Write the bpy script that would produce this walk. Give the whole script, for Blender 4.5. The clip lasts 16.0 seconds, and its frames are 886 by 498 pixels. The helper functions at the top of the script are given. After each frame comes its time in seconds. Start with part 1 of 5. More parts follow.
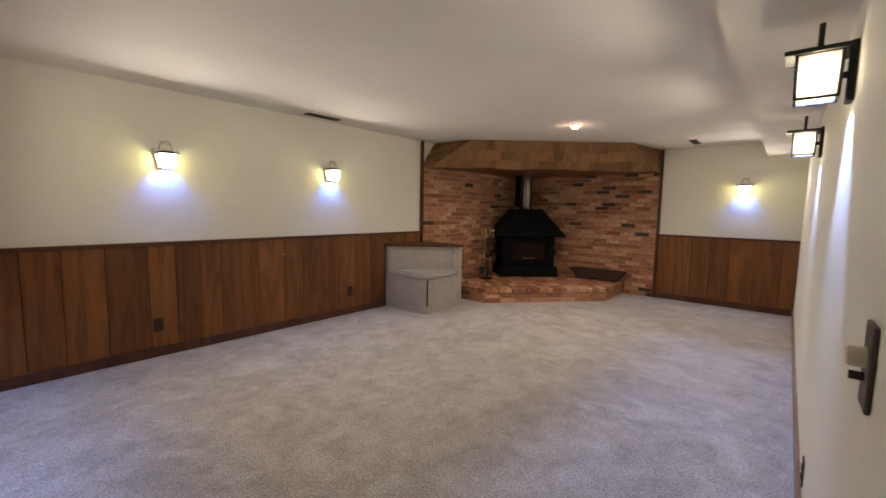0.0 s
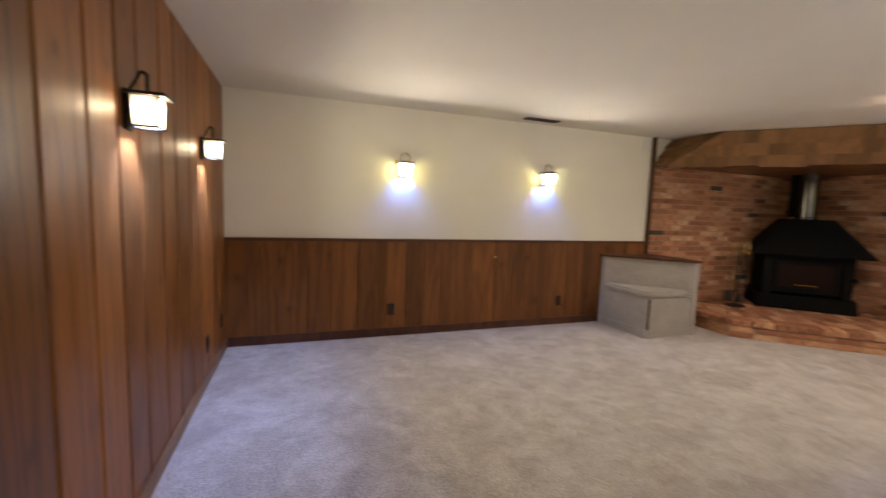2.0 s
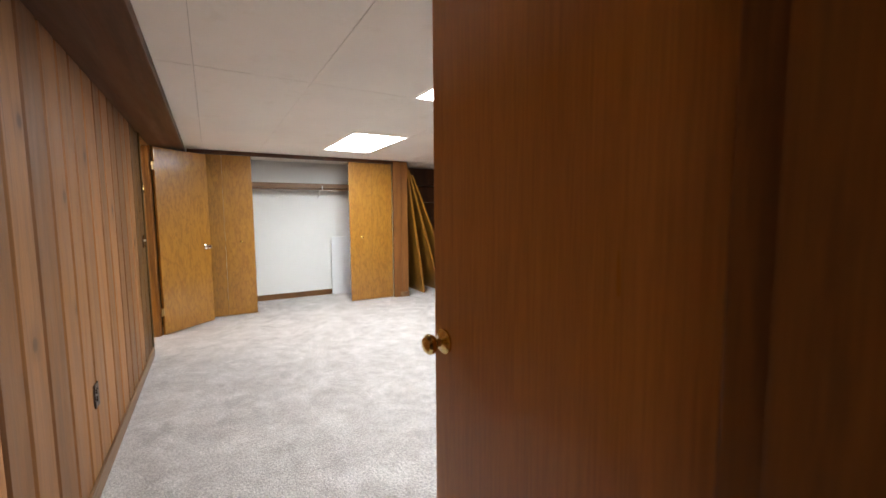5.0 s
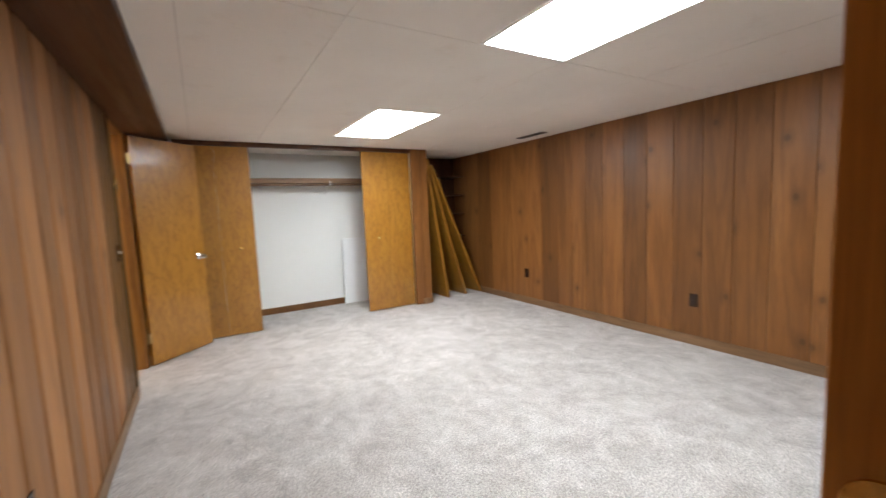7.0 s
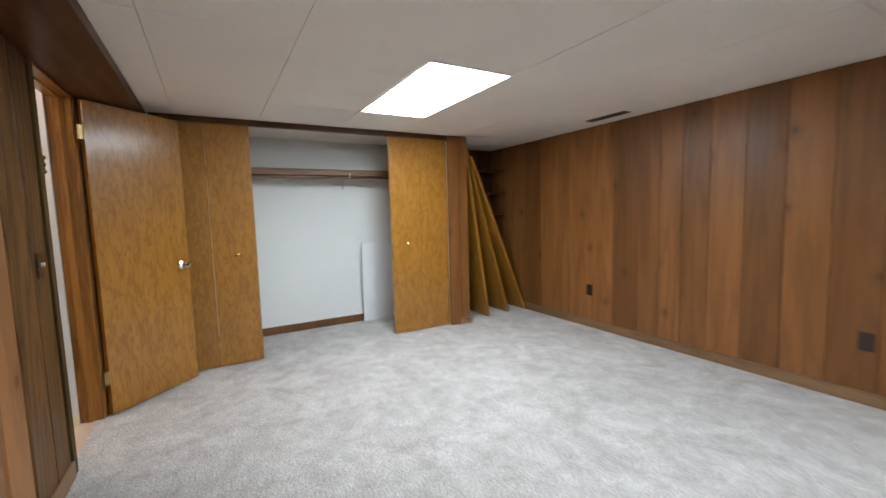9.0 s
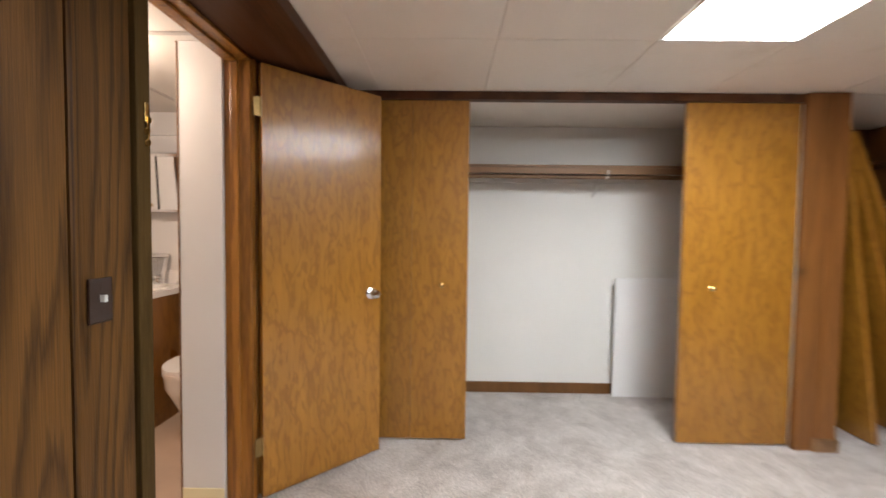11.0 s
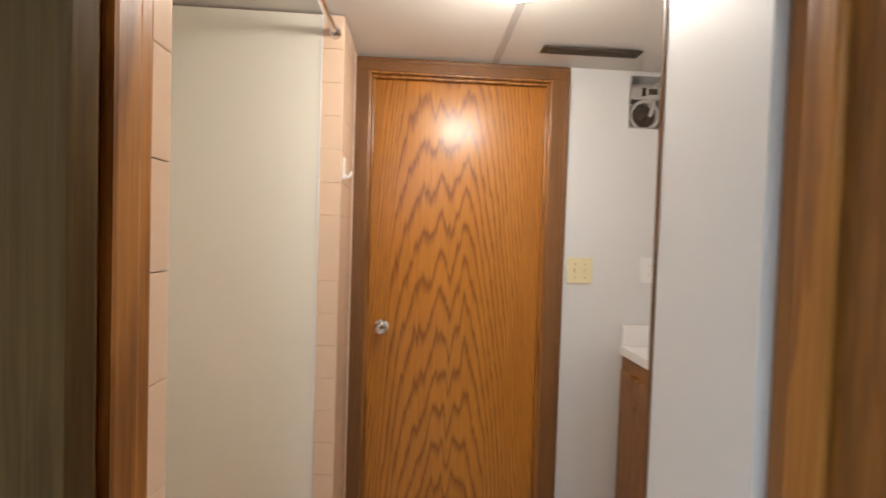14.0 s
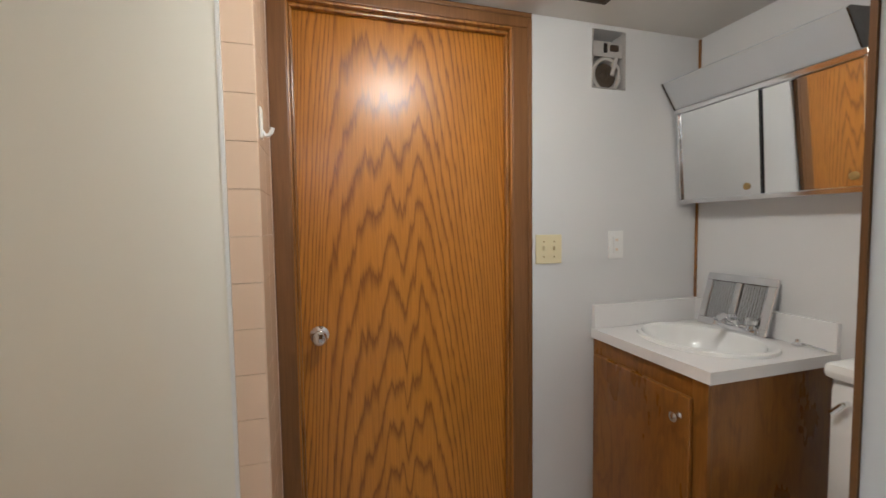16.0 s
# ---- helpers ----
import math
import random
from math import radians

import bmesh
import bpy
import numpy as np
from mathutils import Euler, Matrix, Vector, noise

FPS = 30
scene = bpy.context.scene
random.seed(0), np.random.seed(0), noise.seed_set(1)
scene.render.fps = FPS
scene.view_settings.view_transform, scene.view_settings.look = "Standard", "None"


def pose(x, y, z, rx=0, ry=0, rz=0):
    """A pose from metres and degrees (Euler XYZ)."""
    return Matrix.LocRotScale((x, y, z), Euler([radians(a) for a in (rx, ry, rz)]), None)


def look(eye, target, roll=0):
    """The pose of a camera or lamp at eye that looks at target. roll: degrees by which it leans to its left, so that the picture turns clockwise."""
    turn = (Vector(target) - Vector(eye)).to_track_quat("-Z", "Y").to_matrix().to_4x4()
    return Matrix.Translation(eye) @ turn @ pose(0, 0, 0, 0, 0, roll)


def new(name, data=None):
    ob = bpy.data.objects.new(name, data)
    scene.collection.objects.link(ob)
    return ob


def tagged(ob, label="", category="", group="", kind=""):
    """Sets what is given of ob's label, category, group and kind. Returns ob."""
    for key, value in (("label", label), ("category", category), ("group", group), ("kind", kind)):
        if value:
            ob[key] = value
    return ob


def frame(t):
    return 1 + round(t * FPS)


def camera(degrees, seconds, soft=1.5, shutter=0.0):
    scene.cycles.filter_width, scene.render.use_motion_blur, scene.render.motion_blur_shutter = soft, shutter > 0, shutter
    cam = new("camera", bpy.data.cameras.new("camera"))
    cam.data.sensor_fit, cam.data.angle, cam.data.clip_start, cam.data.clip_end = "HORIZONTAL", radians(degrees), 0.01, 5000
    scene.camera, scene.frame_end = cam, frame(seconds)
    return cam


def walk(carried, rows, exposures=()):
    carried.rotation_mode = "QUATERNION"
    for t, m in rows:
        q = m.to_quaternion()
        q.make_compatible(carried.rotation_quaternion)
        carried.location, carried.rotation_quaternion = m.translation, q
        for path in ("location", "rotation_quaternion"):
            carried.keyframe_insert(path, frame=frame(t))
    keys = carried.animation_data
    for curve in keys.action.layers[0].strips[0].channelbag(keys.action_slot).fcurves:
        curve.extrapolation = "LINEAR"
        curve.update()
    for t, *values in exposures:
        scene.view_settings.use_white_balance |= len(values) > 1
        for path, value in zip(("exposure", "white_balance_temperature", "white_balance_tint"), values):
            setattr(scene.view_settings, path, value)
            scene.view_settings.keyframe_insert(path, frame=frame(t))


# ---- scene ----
cam = camera(95.2, 16.0, 1.5, 0.5)
PATH = [
    (0, (0.234, 0.299, 1.314), (-1.055, 1.815, 1.115), 1.1),
    (0.5, (0.248, 0.356, 1.311), (-1.154, 1.767, 1.107), 1.2),
    (1, (0.246, 0.435, 1.317), (-1.309, 1.676, 1.109), 1.4),
    (1.5, (0.228, 0.462, 1.325), (-1.494, 1.459, 1.117), 1.9),
    (2, (0.138, 0.447, 1.306), (-1.738, 1.111, 1.106), 2.1),
    (2.5, (0.009, 0.39, 1.307), (-1.967, 0.633, 1.118), 2.2),
    (3, (-0.063, 0.292, 1.311), (-2.037, 0.033, 1.125), 2.2),
    (3.5, (-0.162, 0.177, 1.302), (-1.989, -0.619, 1.128), 1.7),
    (4, (-0.283, 0.099, 1.299), (-1.794, -1.203, 1.145), 1.4),
    (4.5, (-0.342, 0.023, 1.318), (-1.424, -1.65, 1.148), 1.6),
    (6.8, (-0.356, -0.886, 1.294), (-1.263, -2.659, 1.109), -2.3),
    (7, (-0.328, -0.993, 1.287), (-1.347, -2.703, 1.094), -2.5),
    (7.5, (-0.252, -1.232, 1.289), (-1.46, -2.812, 1.078), -2.7),
    (8, (-0.268, -1.439, 1.278), (-1.518, -2.986, 1.062), -2.4),
    (8.5, (-0.385, -1.717, 1.275), (-1.534, -3.342, 1.073), -2.1),
    (10.8, (-0.736, -3.354, 1.257), (-0.853, -5.349, 1.171), 0.4),
    (11, (-0.723, -3.503, 1.268), (-0.702, -5.502, 1.191), 0.7),
    (11.5, (-0.677, -3.864, 1.281), (-0.265, -5.82, 1.216), 1.0),
    (12, (-0.599, -4.217, 1.305), (0.277, -6.014, 1.242), 1.6),
    (12.5, (-0.45, -4.499, 1.309), (0.864, -6.006, 1.248), 1.8),
    (13, (-0.32, -4.712, 1.34), (1.364, -5.788, 1.271), 2.2),
    (13.5, (-0.195, -4.899, 1.349), (1.722, -5.464, 1.283), 2.2),
    (14, (-0.126, -4.953, 1.335), (1.87, -5.067, 1.287), 1.8),
    (14.5, (-0.035, -4.932, 1.321), (1.964, -4.936, 1.27), 1.4),
    (15, (0.126, -4.891, 1.308), (2.119, -5.045, 1.247), 0.7),
    (15.5, (0.219, -4.844, 1.306), (2.177, -5.244, 1.226), -0.3),
    (16, (0.23, -4.814, 1.31), (2.145, -5.379, 1.198), -0.8),
]
EXPOSURES = [(0.0, 0.15, 5350, 15), (1.5, 0.25, 5500, 15), (2.5, 0.42, 5600, 14), (3.0, 0.47, 5700, 12), (3.5, 0.52, 5900, 12), (4.0, 0.55, 6450, 13), (4.5, 0.62, 6800, 13), (5.4, 0.5, 6800, 13), (7.0, 0.4, 6700, 12), (7.6, 0.25, 6500, 10), (8.5, 0.15, 6200, 8), (11.0, 0.35, 7100, 16), (12.5, 0.35, 8300, 33), (13.0, 0.3, 7500, 22), (14.0, 0.22, 6000, 5), (15.0, 0.08, 5600, 1), (16.0, -0.12, 5450, 0)]
walk(cam, [(t, look(eye, target, roll)) for t, eye, target, roll in PATH], EXPOSURES)

# ---- world and lights ----
world = bpy.data.worlds.new("world")
scene.world = world
world.use_nodes = True
world.node_tree.nodes["Background"].inputs["Color"].default_value = (0.5, 0.55, 0.6, 1)
world.node_tree.nodes["Background"].inputs["Strength"].default_value = 0.02

BULB = 8.2           # watts of each sconce bulb
LANTERN = 42.0       # watts of each lantern bulb
CAN = 66.0           # watts of the recessed lamp by the fireplace
TROFFER = 26.0       # radiance of the diffuser panels
GLOBE = 58.0         # radiance of the bathroom globe


def point_lamp(x, y, z, watts, colour, radius=0.02):
    data = bpy.data.lights.new("bulb", "POINT")
    data.energy, data.color, data.shadow_soft_size = watts, colour, radius
    ob = new("bulb_light", data)
    ob.location = (x, y, z)
    return ob


# ---- materials ----
def material(name):
    m = bpy.data.materials.new(name)
    m.use_nodes = True
    return m, m.node_tree.nodes, m.node_tree.links, m.node_tree.nodes["Principled BSDF"]


def ramp(nodes, stops):
    r = nodes.new("ShaderNodeValToRGB")
    while len(r.color_ramp.elements) < len(stops):
        r.color_ramp.elements.new(0.5)
    for e, (p, c) in zip(r.color_ramp.elements, stops):
        e.position, e.color = p, (*c, 1)
    return r


def math_node(nodes, links, op, a, b=None):
    n = nodes.new("ShaderNodeMath")
    n.operation = op
    for i, v in enumerate((a, b)):
        if v is None:
            continue
        if isinstance(v, (int, float)):
            n.inputs[i].default_value = v
        else:
            links.new(v, n.inputs[i])
    return n.outputs[0]


def noise_node(nodes, links, vec, scale, detail=4, rough=0.55, w=None, distort=0.0):
    n = nodes.new("ShaderNodeTexNoise")
    n.noise_dimensions = "4D"
    n.inputs["Scale"].default_value, n.inputs["Detail"].default_value = scale, detail
    n.inputs["Roughness"].default_value, n.inputs["Distortion"].default_value = rough, distort
    links.new(vec, n.inputs["Vector"])
    if w is not None:
        links.new(w, n.inputs["W"])
    return n.outputs["Fac"]


def mapped(nodes, links, scale, coords="Object"):
    tc, mp = nodes.new("ShaderNodeTexCoord"), nodes.new("ShaderNodeMapping")
    mp.inputs["Scale"].default_value = scale
    links.new(tc.outputs[coords], mp.inputs["Vector"])
    return mp.outputs["Vector"]


def mix_colour(nodes, links, fac, a, b, blend="MIX"):
    n = nodes.new("ShaderNodeMix")
    n.data_type, n.blend_type = "RGBA", blend
    for sock, v in ((n.inputs[0], fac), (n.inputs[6], a), (n.inputs[7], b)):
        if isinstance(v, (int, float)):
            sock.default_value = v
        elif isinstance(v, tuple):
            sock.default_value = (*v, 1)
        else:
            links.new(v, sock)
    return n.outputs[2]


def bump(nodes, links, height, strength, distance, bsdf):
    b = nodes.new("ShaderNodeBump")
    b.inputs["Strength"].default_value, b.inputs["Distance"].default_value = strength, distance
    links.new(height, b.inputs["Height"])
    links.new(b.outputs["Normal"], bsdf.inputs["Normal"])


def wood(name, dark, mid, light, rough=0.35, axis="z", vary=0.55, rings=5.0, knots=0.0, coat=0.0, ring_scale=2.2, ring_mix=0.55, streak=(0.3, 0.7), gloss_bump=0.15, stretch=0.09, pore_mix=0.6, spec=0.4, crown=None):
    """Stained wood with grain along an axis, cathedral figure, pores, and a tone that varies from board to board."""
    m, nodes, links, bsdf = material(name)
    info = nodes.new("ShaderNodeObjectInfo")
    rnd = math_node(nodes, links, "MULTIPLY", info.outputs["Random"], 37.0)
    s = {"x": (stretch, 1, 1), "y": (1, stretch, 1), "z": (1, 1, stretch)}[axis]
    v1 = mapped(nodes, links, s)
    slow = noise_node(nodes, links, v1, ring_scale, 2, 0.5, rnd, 0.4)
    if crown is not None:
        # plain-sawn figure: nested arches about a centre line, straight grain beside them
        sep = nodes.new("ShaderNodeSeparateXYZ")
        links.new(mapped(nodes, links, (1, 1, 1)), sep.inputs[0])
        dx = math_node(nodes, links, "SUBTRACT", sep.outputs["X"], crown)
        arch = math_node(nodes, links, "MULTIPLY", math_node(nodes, links, "MULTIPLY", dx, dx), 3.4)
        rise = math_node(nodes, links, "MULTIPLY", sep.outputs["Z"], 0.2)
        slow = math_node(nodes, links, "ADD", math_node(nodes, links, "ADD", arch, rise), math_node(nodes, links, "MULTIPLY", slow, 0.5))
    fig = ramp(nodes, [(0.0, (0, 0, 0)), (0.45, (0.12, 0.12, 0.12)), (0.75, (1, 1, 1)), (0.9, (0.6, 0.6, 0.6)), (1.0, (0, 0, 0))])
    s2 = {"x": (0.02, 1, 1), "y": (1, 0.02, 1), "z": (1, 1, 0.02)}[axis]
    v2 = mapped(nodes, links, s2)
    pores = noise_node(nodes, links, v2, 260, 3, 0.6, rnd)
    jag = noise_node(nodes, links, v1, 70, 2, 0.6, rnd)
    figure = math_node(nodes, links, "FRACT", math_node(nodes, links, "ADD", math_node(nodes, links, "MULTIPLY", slow, rings), math_node(nodes, links, "MULTIPLY", jag, 0.9)))
    if crown is not None:
        for e, (pos, v) in zip(fig.color_ramp.elements, ((0.0, 0.0), (0.5, 0.06), (0.8, 1.0), (0.88, 0.45), (1.0, 0.0))):
            e.position, e.color = pos, (v, v, v, 1)
    links.new(figure, fig.inputs["Fac"])
    broad = noise_node(nodes, links, v1, 9, 4, 0.6, rnd)
    a = ramp(nodes, [(streak[0], mid), (streak[1], light)])
    links.new(broad, a.inputs["Fac"])
    c = mix_colour(nodes, links, math_node(nodes, links, "MULTIPLY", fig.outputs["Color"], ring_mix), a.outputs["Color"], dark)
    pr = ramp(nodes, [(0.35, (0.7, 0.7, 0.7)), (0.6, (1.08, 1.08, 1.08))])
    links.new(pores, pr.inputs["Fac"])
    c = mix_colour(nodes, links, pore_mix, c, pr.outputs["Color"], "MULTIPLY")
    tone = ramp(nodes, [(0.0, (1 - vary, 1 - vary * 1.05, 1 - vary * 1.1)), (0.5, (1, 1, 1)), (1.0, (1 + vary * 0.55, 1 + vary * 0.5, 1 + vary * 0.4))])
    links.new(info.outputs["Random"], tone.inputs["Fac"])
    c = mix_colour(nodes, links, 1.0, c, tone.outputs["Color"], "MULTIPLY")
    if knots:
        vo, cut, comb = nodes.new("ShaderNodeTexVoronoi"), nodes.new("ShaderNodeSeparateXYZ"), nodes.new("ShaderNodeCombineXYZ")
        vo.voronoi_dimensions = "2D"
        vo.inputs["Scale"].default_value = 2.1
        links.new(mapped(nodes, links, (1, 1, 0.75)), cut.inputs[0])
        links.new(math_node(nodes, links, "ADD", cut.outputs["X"], rnd), comb.inputs["X"])
        links.new(math_node(nodes, links, "ADD", cut.outputs["Z"], rnd), comb.inputs["Y"])
        links.new(comb.outputs[0], vo.inputs["Vector"])
        kr = ramp(nodes, [(0.0, (0.9, 0.9, 0.9)), (0.03, (0.8, 0.8, 0.8)), (0.05, (0.35, 0.35, 0.35)), (0.14, (0, 0, 0))])
        links.new(vo.outputs["Distance"], kr.inputs["Fac"])
        c = mix_colour(nodes, links, math_node(nodes, links, "MULTIPLY", kr.outputs["Color"], knots), c, tuple(v * 0.6 for v in dark))
    links.new(c, bsdf.inputs["Base Color"])
    rr = ramp(nodes, [(0.3, (rough * 0.8,) * 3), (0.7, (min(1, rough * 1.3),) * 3)])
    links.new(broad, rr.inputs["Fac"])
    links.new(rr.outputs["Color"], bsdf.inputs["Roughness"])
    bsdf.inputs["Coat Weight"].default_value = coat
    bsdf.inputs["Specular IOR Level"].default_value = spec
    bsdf.inputs["Coat Roughness"].default_value = 0.18 if coat > 0.5 else 0.22
    h = math_node(nodes, links, "ADD", math_node(nodes, links, "MULTIPLY", pores, 0.5), broad)
    bump(nodes, links, h, gloss_bump, 0.004, bsdf)
    if coat > 0.5:
        rip = nodes.new("ShaderNodeBump")
        rip.inputs["Strength"].default_value, rip.inputs["Distance"].default_value = 0.65, 0.006
        links.new(noise_node(nodes, links, v1, 30, 3, 0.6, rnd), rip.inputs["Height"])
        links.new(rip.outputs["Normal"], bsdf.inputs["Coat Normal"])
    return m


def painted(name, colour, rough=0.6, mottle=0.06, grain=350, strength=0.08, stain=None):
    m, nodes, links, bsdf = material(name)
    v = mapped(nodes, links, (1, 1, 1))
    big = noise_node(nodes, links, v, 1.3, 4)
    fine = noise_node(nodes, links, v, grain, 3)
    r = ramp(nodes, [(0.3, tuple(c * (1 - mottle) for c in colour)), (0.7, tuple(min(1, c * (1 + mottle * 0.4)) for c in colour))])
    links.new(big, r.inputs["Fac"])
    c = r.outputs["Color"]
    if stain:
        st = ramp(nodes, [(0.58, (0, 0, 0)), (0.75, (0.5, 0.5, 0.5))])
        links.new(noise_node(nodes, links, v, 3.5, 6, 0.7), st.inputs["Fac"])
        c = mix_colour(nodes, links, st.outputs["Color"], c, stain)
    links.new(c, bsdf.inputs["Base Color"])
    bsdf.inputs["Roughness"].default_value = rough
    bump(nodes, links, fine, strength, 0.002, bsdf)
    return m


def metal(name, colour, rough, metallic=1.0, scale=60):
    m, nodes, links, bsdf = material(name)
    v = mapped(nodes, links, (1, 1, 1))
    n = noise_node(nodes, links, v, scale, 4)
    r = ramp(nodes, [(0.3, tuple(c * 0.75 for c in colour)), (0.7, colour)])
    links.new(n, r.inputs["Fac"])
    links.new(r.outputs["Color"], bsdf.inputs["Base Color"])
    rr = ramp(nodes, [(0.3, (rough * 0.7,) * 3), (0.7, (min(1, rough * 1.4),) * 3)])
    links.new(n, rr.inputs["Fac"])
    links.new(rr.outputs["Color"], bsdf.inputs["Roughness"])
    bsdf.inputs["Metallic"].default_value = metallic
    return m


def carpet(name, dark, light, grain=1.0):
    """Cut-pile carpet: brushed patches of nap, tufts and flecks."""
    m, nodes, links, bsdf = material(name)
    v = mapped(nodes, links, (1, 1, 1))
    nap = noise_node(nodes, links, v, 3.6, 5, 0.62, None, 0.9)
    patch = noise_node(nodes, links, v, 11, 4, 0.6, None, 0.5)
    tuft = noise_node(nodes, links, v, 210, 2, 0.6)
    fleck = noise_node(nodes, links, v, 85, 3, 0.7)
    f = math_node(nodes, links, "ADD", math_node(nodes, links, "MULTIPLY", nap, 0.62), math_node(nodes, links, "MULTIPLY", patch, 0.38))
    a = ramp(nodes, [(0.39, dark), (0.6, light)])
    links.new(f, a.inputs["Fac"])
    t = ramp(nodes, [(0.34, (0.34, 0.33, 0.32)), (0.6, (1.2, 1.2, 1.2))])
    links.new(tuft, t.inputs["Fac"])
    c = mix_colour(nodes, links, 0.8 * grain, a.outputs["Color"], t.outputs["Color"], "MULTIPLY")
    fl = ramp(nodes, [(0.37, (0.4, 0.385, 0.37)), (0.58, (1.18, 1.18, 1.18))])
    links.new(fleck, fl.inputs["Fac"])
    c = mix_colour(nodes, links, 0.7 * grain, c, fl.outputs["Color"], "MULTIPLY")
    links.new(c, bsdf.inputs["Base Color"])
    bsdf.inputs["Roughness"].default_value = 0.95
    bsdf.inputs["Sheen Weight"].default_value = 0.25
    bsdf.inputs["Specular IOR Level"].default_value = 0.15
    h = math_node(nodes, links, "ADD", math_node(nodes, links, "MULTIPLY", tuft, 0.6), math_node(nodes, links, "ADD", fleck, math_node(nodes, links, "MULTIPLY", patch, 0.7)))
    bump(nodes, links, h, 0.9, 0.012, bsdf)
    return m


def brick_material(name, per_island, clinker=1.0):
    m, nodes, links, bsdf = material(name)
    if per_island:
        rnd = nodes.new("ShaderNodeNewGeometry").outputs["Random Per Island"]
    else:
        rnd = nodes.new("ShaderNodeObjectInfo").outputs["Random"]
    tone = ramp(nodes, [(0.0, (0.07, 0.045, 0.035)), (0.045, (0.09, 0.055, 0.042)), (0.06, (0.29, 0.122, 0.062)), (0.4, (0.44, 0.205, 0.102)), (0.7, (0.55, 0.285, 0.15)), (1.0, (0.68, 0.43, 0.26))])
    tone.color_ramp.interpolation = "LINEAR"
    links.new(math_node(nodes, links, "ADD", math_node(nodes, links, "MULTIPLY", rnd, 0.9 + 0.1 * clinker), 0.1 - 0.1 * clinker), tone.inputs["Fac"])
    v = mapped(nodes, links, (1, 1, 1))
    w = math_node(nodes, links, "MULTIPLY", rnd, 40.0)
    n1 = noise_node(nodes, links, v, 22, 5, 0.65, w)
    n2 = noise_node(nodes, links, v, 160, 3, 0.6, w)
    r1 = ramp(nodes, [(0.3, (0.52, 0.5, 0.48)), (0.7, (1.28, 1.26, 1.22))])
    links.new(n1, r1.inputs["Fac"])
    c = mix_colour(nodes, links, 0.9, tone.outputs["Color"], r1.outputs["Color"], "MULTIPLY")
    links.new(c, bsdf.inputs["Base Color"])
    bsdf.inputs["Roughness"].default_value = 0.85
    bump(nodes, links, math_node(nodes, links, "ADD", n1, n2), 0.5, 0.006, bsdf)
    return m


def glass_pane(name, tint, glow, strength, core=None):
    """Lamp glass lit from within: lets tinted light through and glows; core: the glow right before the bulb."""
    m, nodes, links, bsdf = material(name)
    tr, em, add = nodes.new("ShaderNodeBsdfTransparent"), nodes.new("ShaderNodeEmission"), nodes.new("ShaderNodeAddShader")
    tr.inputs["Color"].default_value = (*tint, 1)
    em.inputs["Color"].default_value, em.inputs["Strength"].default_value = (*glow, 1), strength
    if core is not None:
        dist, rng_node = nodes.new("ShaderNodeVectorMath"), nodes.new("ShaderNodeMapRange")
        dist.operation = "DISTANCE"
        links.new(nodes.new("ShaderNodeTexCoord").outputs["Object"], dist.inputs[0])
        dist.inputs[1].default_value = (0, -0.1, 0.07)
        rng_node.interpolation_type = "SMOOTHSTEP"
        for k, v in ((1, 0.062), (2, 0.112), (3, core), (4, strength)):
            rng_node.inputs[k].default_value = v
        links.new(dist.outputs["Value"], rng_node.inputs[0])
        links.new(rng_node.outputs[0], em.inputs["Strength"])
    links.new(tr.outputs[0], add.inputs[0])
    links.new(em.outputs[0], add.inputs[1])
    links.new(add.outputs[0], nodes["Material Output"].inputs["Surface"])
    return m


def emitter(name, colour, strength):
    m, nodes, links, bsdf = material(name)
    bsdf.inputs["Base Color"].default_value = (0.85, 0.85, 0.82, 1)
    bsdf.inputs["Emission Color"].default_value = (*colour, 1)
    bsdf.inputs["Emission Strength"].default_value = strength
    return m


PANEL_RED = wood("cedar_panelling", (0.05, 0.016, 0.005), (0.16, 0.06, 0.014), (0.235, 0.094, 0.022), 0.45, knots=0.6, vary=0.36, rings=11, ring_scale=3.0, ring_mix=0.45, pore_mix=0.5, spec=0.3)
# PANEL_RED lightened: lantern light on south wall and jamb put into the colour
PANEL_RED_LIT = wood("cedar_panelling_lit", (0.09, 0.03, 0.007), (0.25, 0.094, 0.02), (0.36, 0.144, 0.032), 0.4, knots=0.6, vary=0.36, rings=11, ring_scale=3.0, ring_mix=0.45, pore_mix=0.5, spec=0.35)
PANEL_BROWN = wood("cedar_panelling_faded", (0.06, 0.021, 0.007), (0.19, 0.073, 0.019), (0.28, 0.115, 0.032), 0.38, knots=0.7, vary=0.3, rings=11, ring_scale=3.0, ring_mix=0.28, pore_mix=0.5, spec=0.4)
PANEL_WARM = wood("cedar_panelling_warm", (0.09, 0.035, 0.012), (0.27, 0.115, 0.038), (0.38, 0.175, 0.064), 0.45, knots=0.95, vary=0.45, rings=11, ring_scale=3.0, ring_mix=0.3, pore_mix=0.5, spec=0.3)
# near-black backing of the boards; shade in the grooves is put into its colour
GROOVE = painted("groove_shadow", (0.02, 0.011, 0.007), 0.8)
TRIM_RED = wood("stained_trim", (0.03, 0.011, 0.006), (0.085, 0.03, 0.014), (0.12, 0.045, 0.02), 0.35, vary=0.1)
TRIM_DARK = wood("dark_trim", (0.035, 0.013, 0.006), (0.085, 0.031, 0.013), (0.12, 0.047, 0.02), 0.42, axis="y", vary=0.1, spec=0.3)
BASE_BROWN = wood("baseboard_stain", (0.09, 0.045, 0.022), (0.23, 0.125, 0.062), (0.3, 0.17, 0.088), 0.4, axis="y", vary=0.1)
